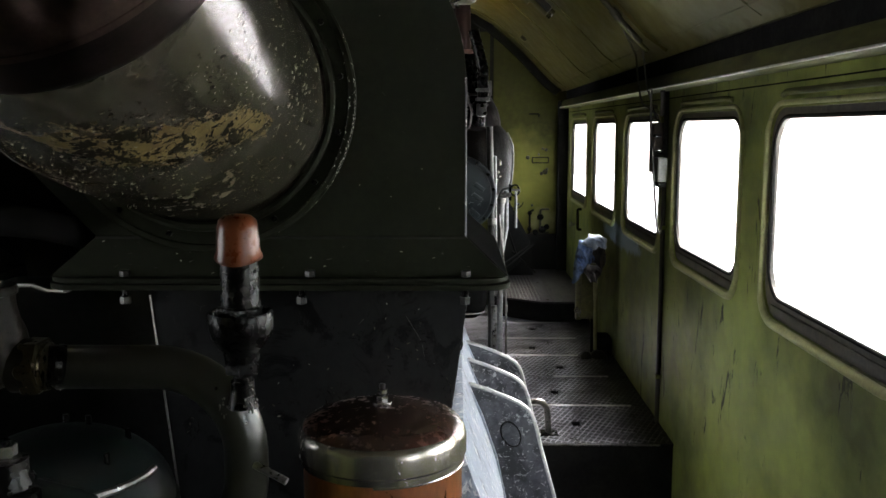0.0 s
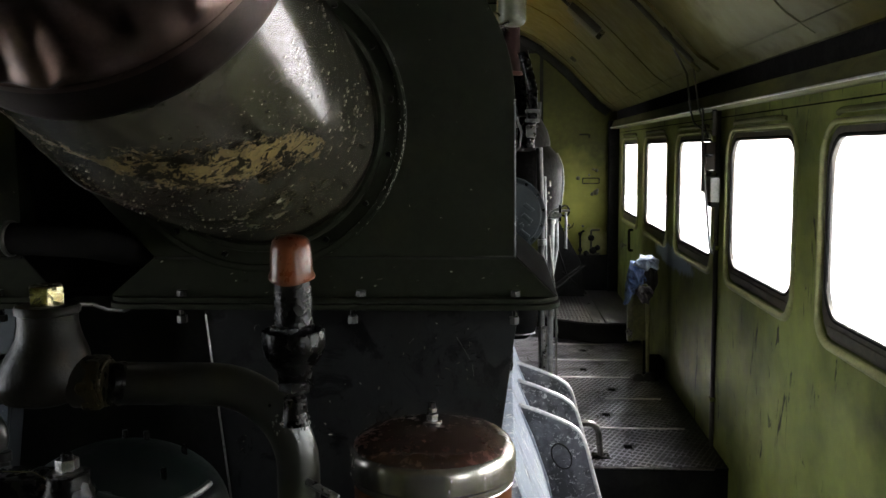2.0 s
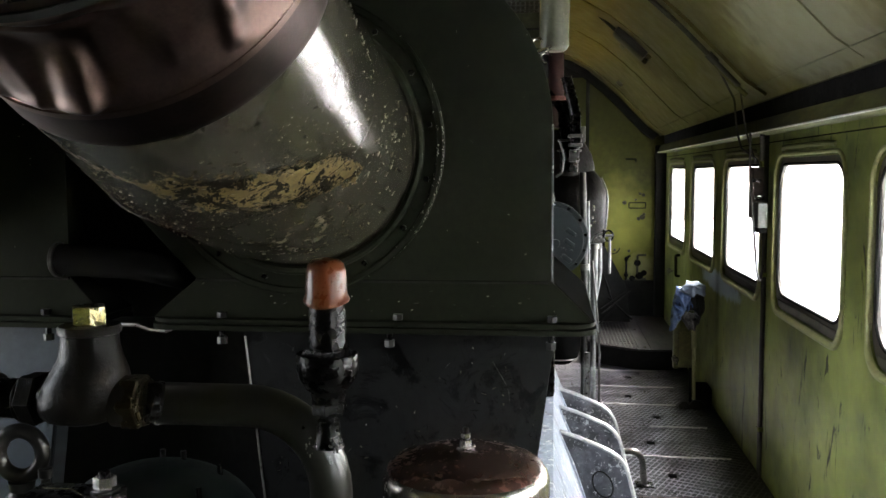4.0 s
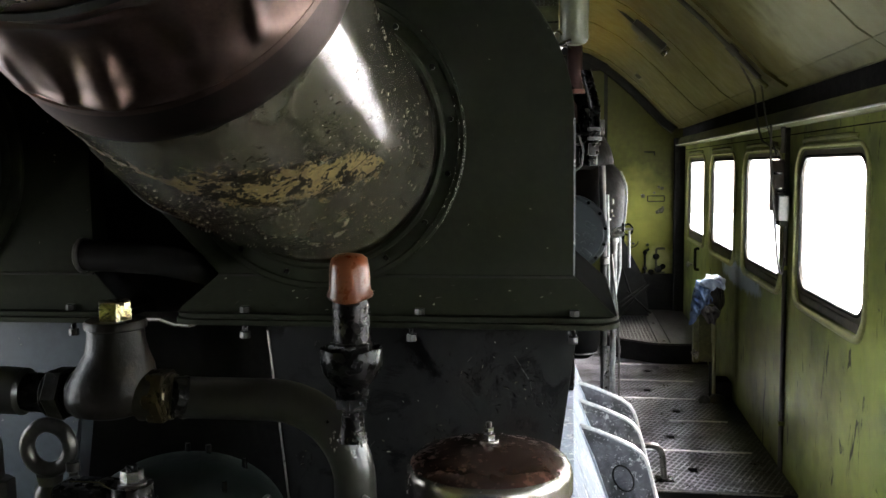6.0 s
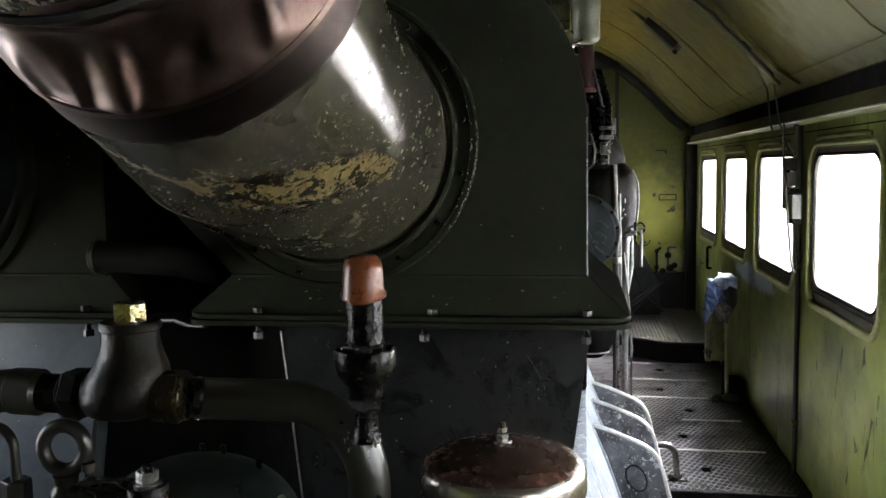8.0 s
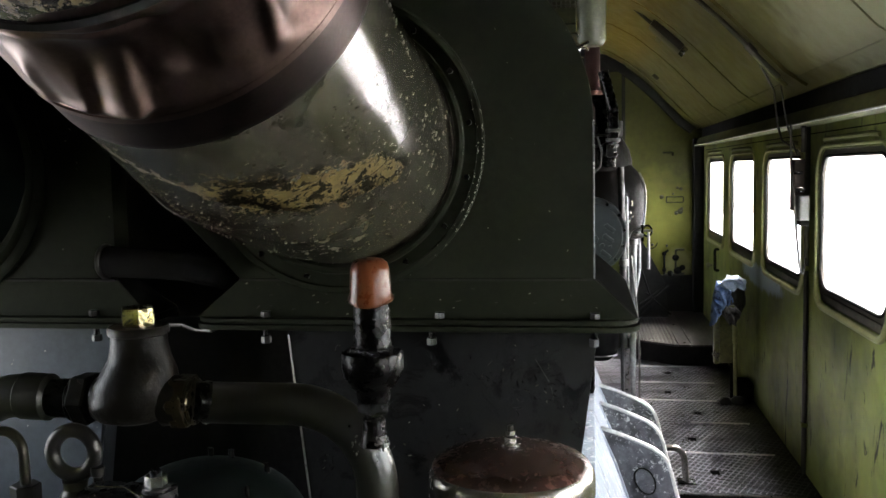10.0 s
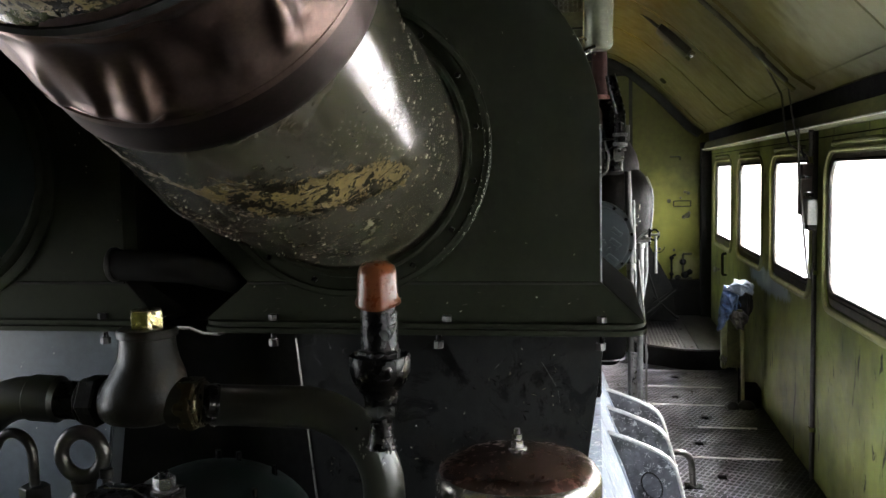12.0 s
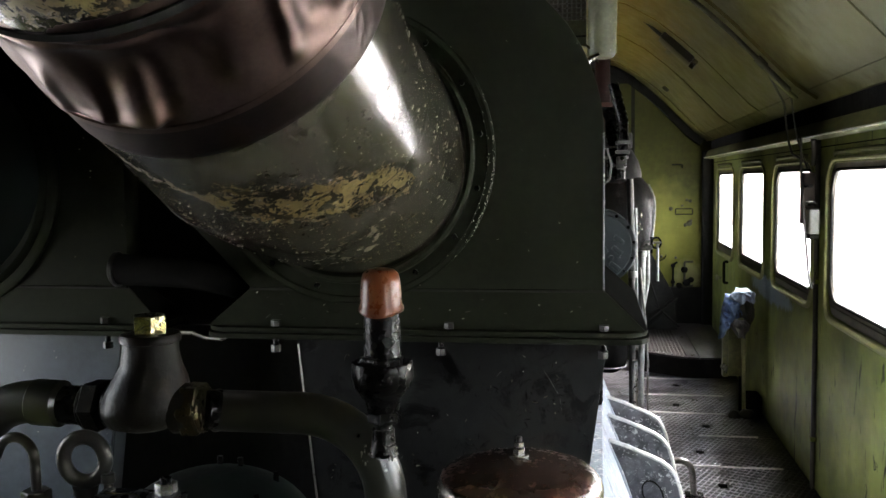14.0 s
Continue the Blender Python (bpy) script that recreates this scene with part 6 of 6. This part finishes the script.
part("underbody", box(0.948, 0.966, 6.16, 6.20, 0.003, 0.275, 0.01), M_DULL_BLACK, st_)
part("side_post", box(0.828, 0.864, 6.09, 6.16, 0.262, 0.64, 0.008), M_STAND, st_)
part("rod", cyl((0.968, 6.10, 0.05), (0.960, 6.10, 0.62), 0.0125, seg=14), M_TRIM, st_, "pale worn rod")
part("rod_collar", cyl((0.9635, 6.10, 0.40), (0.961, 6.10, 0.58), 0.0165, seg=14, chamfer=0.003), M_TRIM, st_)
part("outlet", cyl((0.842, 6.12, 0.325), (0.842, 6.07, 0.325), 0.020, seg=14), M_NUT, st_, "bright outlet")
part("outlet_cap", cyl((0.822, 6.10, 0.335), (0.822, 6.08, 0.335), 0.012, seg=12), M_NUT, st_)
for x, y, rx in ((0.985, 6.07, 0.052), (0.90, 6.05, 0.035), (1.03, 6.12, 0.05)):
    bm = lathe((x, y, 0.002), (0, 0, 1), [(rx * 1.2, 0), (rx * 1.25, 0.012), (rx * 0.9, 0.03), (rx * 0.5, 0.045), (0, 0.05)], 16, closed=False)
    uneven(bm, 0.006, 30)
    part("foot_casting", bm, M_EYE, st_)
part("foot_block", box(0.985, 1.09, 6.10, 6.30, 0.003, 0.13, 0.02), M_DULL_BLACK, st_, "black foot block")
# added bright bits that stand for the sparkle at the outlet
for x, z in ((0.834, 0.352), (0.846, 0.300), (0.852, 0.338)):
    part("outlet_glint", hexnut((x, 6.085, z), (x, 6.062, z), 0.010), M_NUT, st_)


def rag(name, label, m, cx, cy, cz, sx, sy, sz, seed):
    """A crumpled cloth hung over a top: a sagging skin with folds."""
    bm = bmesh.new()
    bmesh.ops.create_icosphere(bm, subdivisions=5, radius=1.0)
    for v in bm.verts:
        d = v.co.normalized()
        f = noise.noise(d * 1.7 + V(seed, 0, 0)) * 0.30 + noise.noise(V(d.x * 4.5, d.y * 4.5, d.z * 1.5) + V(0, seed, 0)) * 0.20 + abs(noise.noise(d * 6.0 + V(0, 0, seed))) * 0.16
        k = 1 + f
        sag = 0.25 * max(0, -d.z) * noise.noise(V(d.x * 5, d.y * 5, seed))
        v.co = V(cx + d.x * sx * k, cy + d.y * sy * k, cz + d.z * sz * k - sag * sz)
    t = thing(name, (cx, cy, cz - sz), label, "cloth")
    part("fabric", bm, m, t, smooth=60)
    return t


def hang(label, m, rows, front, seed, fold=0.016, over=0.10, thick=0.005):
    """A slack cloth hung over something. rows: (height, left, right) from its top to its hem."""
    NU, NV = 46, 46
    bm = bmesh.new()
    skins = []
    for off in (0.0, thick):
        grid = []
        for q in range(NV + 1):
            v = q / NV
            f = v * (len(rows) - 1)
            k = min(int(f), len(rows) - 2)
            f = ease(f - k)
            z, xl, xr = [rows[k][n] + (rows[k + 1][n] - rows[k][n]) * f for n in range(3)]
            line = []
            for c in range(NU + 1):
                u = c / NU
                x = xl + (xr - xl) * u
                crest = 1 - abs(2 * noise.noise(V(x * 17 + z * 11 + seed, z * 5 - x * 4, seed)))
                w = fold * (0.9 * crest ** 2 + 0.6 * noise.noise(V(x * 34, z * 20, seed)) + 0.25 * noise.noise(V(x * 80 + z * 40, z * 50, seed + 3)))
                back = over * max(0.0, 1 - v / 0.22) ** 1.6
                side = 0.045 * (2 * u - 1) ** 4
                hem = 0.022 * noise.noise(V(u * 4.0, seed, 2.0)) * v
                line.append(bm.verts.new(V(x + 0.012 * noise.noise(V(z * 22, seed, u)), front - w + back + side + off, z + hem + 0.008 * noise.noise(V(x * 26, seed, 5.0)))))
            grid.append(line)
        skins.append(grid)
        for r0, r1 in zip(grid, grid[1:]):
            for c in range(NU):
                bm.faces.new((r0[c], r0[c + 1], r1[c + 1], r1[c]))
    o, i_ = skins
    rims = [(o[0], i_[0]), (o[-1], i_[-1]), ([r[0] for r in o], [r[0] for r in i_]), ([r[-1] for r in o], [r[-1] for r in i_])]
    for r0, r1 in rims:
        for c in range(len(r0) - 1):
            bm.faces.new((r0[c], r0[c + 1], r1[c + 1], r1[c]))
    t = thing("rag", (0.93, 6.15, 0.6), label, "cloth")
    part("fabric", bm, m, t, smooth=70)
    return t


hang("crumpled blue work cloth draped over the pump", M_CLOTH, [(0.815, 0.850, 0.950), (0.76, 0.828, 0.945), (0.69, 0.815, 0.915), (0.62, 0.805, 0.885), (0.525, 0.800, 0.838)], 6.07, 3.1, 0.022)
hang("pale blue folded cloth over the pump", M_PALE_CLOTH, [(0.852, 0.920, 1.005), (0.838, 0.885, 1.026), (0.808, 0.858, 1.034), (0.772, 0.925, 1.038)], 6.045, 8.4, 0.016, 0.14)
# dark lump added for the shade in the hollow under the cloth
rag("rag", "black lump for the shaded hollow under the cloth", M_CABLE, 0.985, 6.17, 0.70, 0.050, 0.05, 0.11, 5.2)
rag("rag", "blue oily rag stuffed on the pump", M_CLOTH, 0.905, 6.17, 0.70, 0.050, 0.05, 0.10, 2.2)
hang("grey oily rag knotted round the pump rod", M_OILRAG, [(0.655, 0.900, 0.975), (0.620, 0.880, 0.992), (0.585, 0.885, 0.985), (0.548, 0.905, 0.968)], 6.035, 1.7, 0.034, 0.05)

# ---------------------------------------------------------------- on and before the end wall
EW = END_Y - 0.002


def ew(x, z):
    k = END_Y / 8.75
    return x * k, 1.6 + (z - 1.6) * k


fr = thing("wall_frame", (0.83, EW, 1.28), "thin dark rectangular outline on the bulkhead", "frame")
x0, z0 = ew(0.737, 1.253)
x1, z1 = ew(0.895, 1.305)
for a, b in (((x0, z0), (x1, z0)), ((x1, z0), (x1, z1)), ((x1, z1), (x0, z1)), ((x0, z1), (x0, z0))):
    part("bar", sweep([V(a[0], EW - 0.004, a[1]), V(b[0], EW - 0.004, b[1])], 0.0055, 6), M_DULL_BLACK, fr)
for x, z, r in ((0.693, 1.306, 0.020), (0.841, 1.392, 0.012), (0.872, 1.38, 0.016), (0.80, 1.335, 0.010), (0.865, 1.165, 0.026), (0.83, 1.15, 0.018), (0.88, 1.19, 0.014), (0.607, 0.846, 0.014), (0.741, 0.835, 0.013)):
    x, z = ew(x, z)
    k = thing("wall_stud", (x, EW, z), "dark stud fitting on the yellow bulkhead", "stud", "studs on the bulkhead")
    part("head", lathe((x, EW, z), (0, -1, 0), [(r, 0), (r, 0.012), (r * 0.6, 0.02), (0, 0.021)], 16, closed=False), M_FITTING, k)
x, z = ew(0.747, 1.728)
hk = thing("wall_hook", (x, EW, z), "small dark hook on the bulkhead", "hook")
part("bar", sweep(round_path([V(x - 0.05, EW - 0.02, z), V(x + 0.05, EW - 0.02, z), V(x + 0.05, EW, z - 0.03)], 0.01), 0.007, 8), M_DULL_BLACK, hk)
pv = thing("bulkhead_valves", (0.8, EW, 0.55), "dark pipe and valve cluster on the bulkhead", "valve cluster")
xa, za = ew(0.716, 0.74)
_, zb = ew(0.7, 0.545)
xb, _ = ew(0.904, 0.6)
xc, _ = ew(0.822, 0.6)
part("pipe", sweep(round_path([V(xa, EW - 0.03, zb), V(xa, EW - 0.03, za + 0.03), V(xa + 0.04, EW - 0.03, za + 0.055)], 0.02), 0.011, 10), M_DULL_BLACK, pv)
part("pipe", sweep([V(xa, EW - 0.03, zb + 0.01), V(xb, EW - 0.03, zb + 0.02)], 0.013, 10), M_FITTING, pv)
part("pipe", sweep(round_path([V(xc, EW - 0.03, zb), V(xc, EW - 0.03, za + 0.06), V(xb, EW - 0.03, za + 0.06)], 0.02), 0.011, 10), M_FITTING, pv)
for x, z, r in ((xc, za - 0.02, 0.030), (xc + 0.02, zb + 0.05, 0.035), (xa, za + 0.02, 0.02), (xa, zb + 0.06, 0.02), (xc - 0.05, zb + 0.02, 0.03), (xb - 0.02, zb + 0.08, 0.026)):
    part("valve_body", lathe((x, EW - 0.01, z), (0, -1, 0), [(r, 0), (r * 1.1, 0.015), (r * 0.8, 0.035), (r * 0.4, 0.05), (0, 0.052)], 14, closed=False), M_DULL_BLACK, pv)
part("loop_wire", sweep([V(0.55 + 0.075 * math.cos(a) + 0.04, EW - 0.02, 0.85 + 0.06 * math.sin(a)) for a in [radians(180 + 15 * k) for k in range(13)]], 0.005, 8), M_DULL_BLACK, pv)

rods = thing("rod_bundle", (0.55, 8.3, 0.176), "dark stacked steel rods and struts", "rods")
for a, b in (((0.46, 8.2, 0.30), (0.72, 8.3, 0.50)), ((0.45, 8.25, 0.335), (0.68, 8.35, 0.485)), ((0.476, 8.3, 0.66), (0.56, 8.3, 0.40)), ((0.52, 8.3, 0.44), (0.74, 8.3, 0.235)), ((0.44, 8.3, 0.19), (0.60, 8.3, 0.36))):
    part("rod", sweep([V(*a), V(*b)], 0.009, 8), M_DULL_BLACK, rods)
stair = thing("stair_side", (0.45, 8.5, 0.176), "black sloping stair stringer by the bulkhead", "stair")
part("stringer", slab([(0.30, 1.10), (0.46, 0.97), (0.70, 0.52), (0.74, 0.177), (0.30, 0.177)], "y", 8.50, 8.54, 0.004), M_DULL_BLACK, stair)
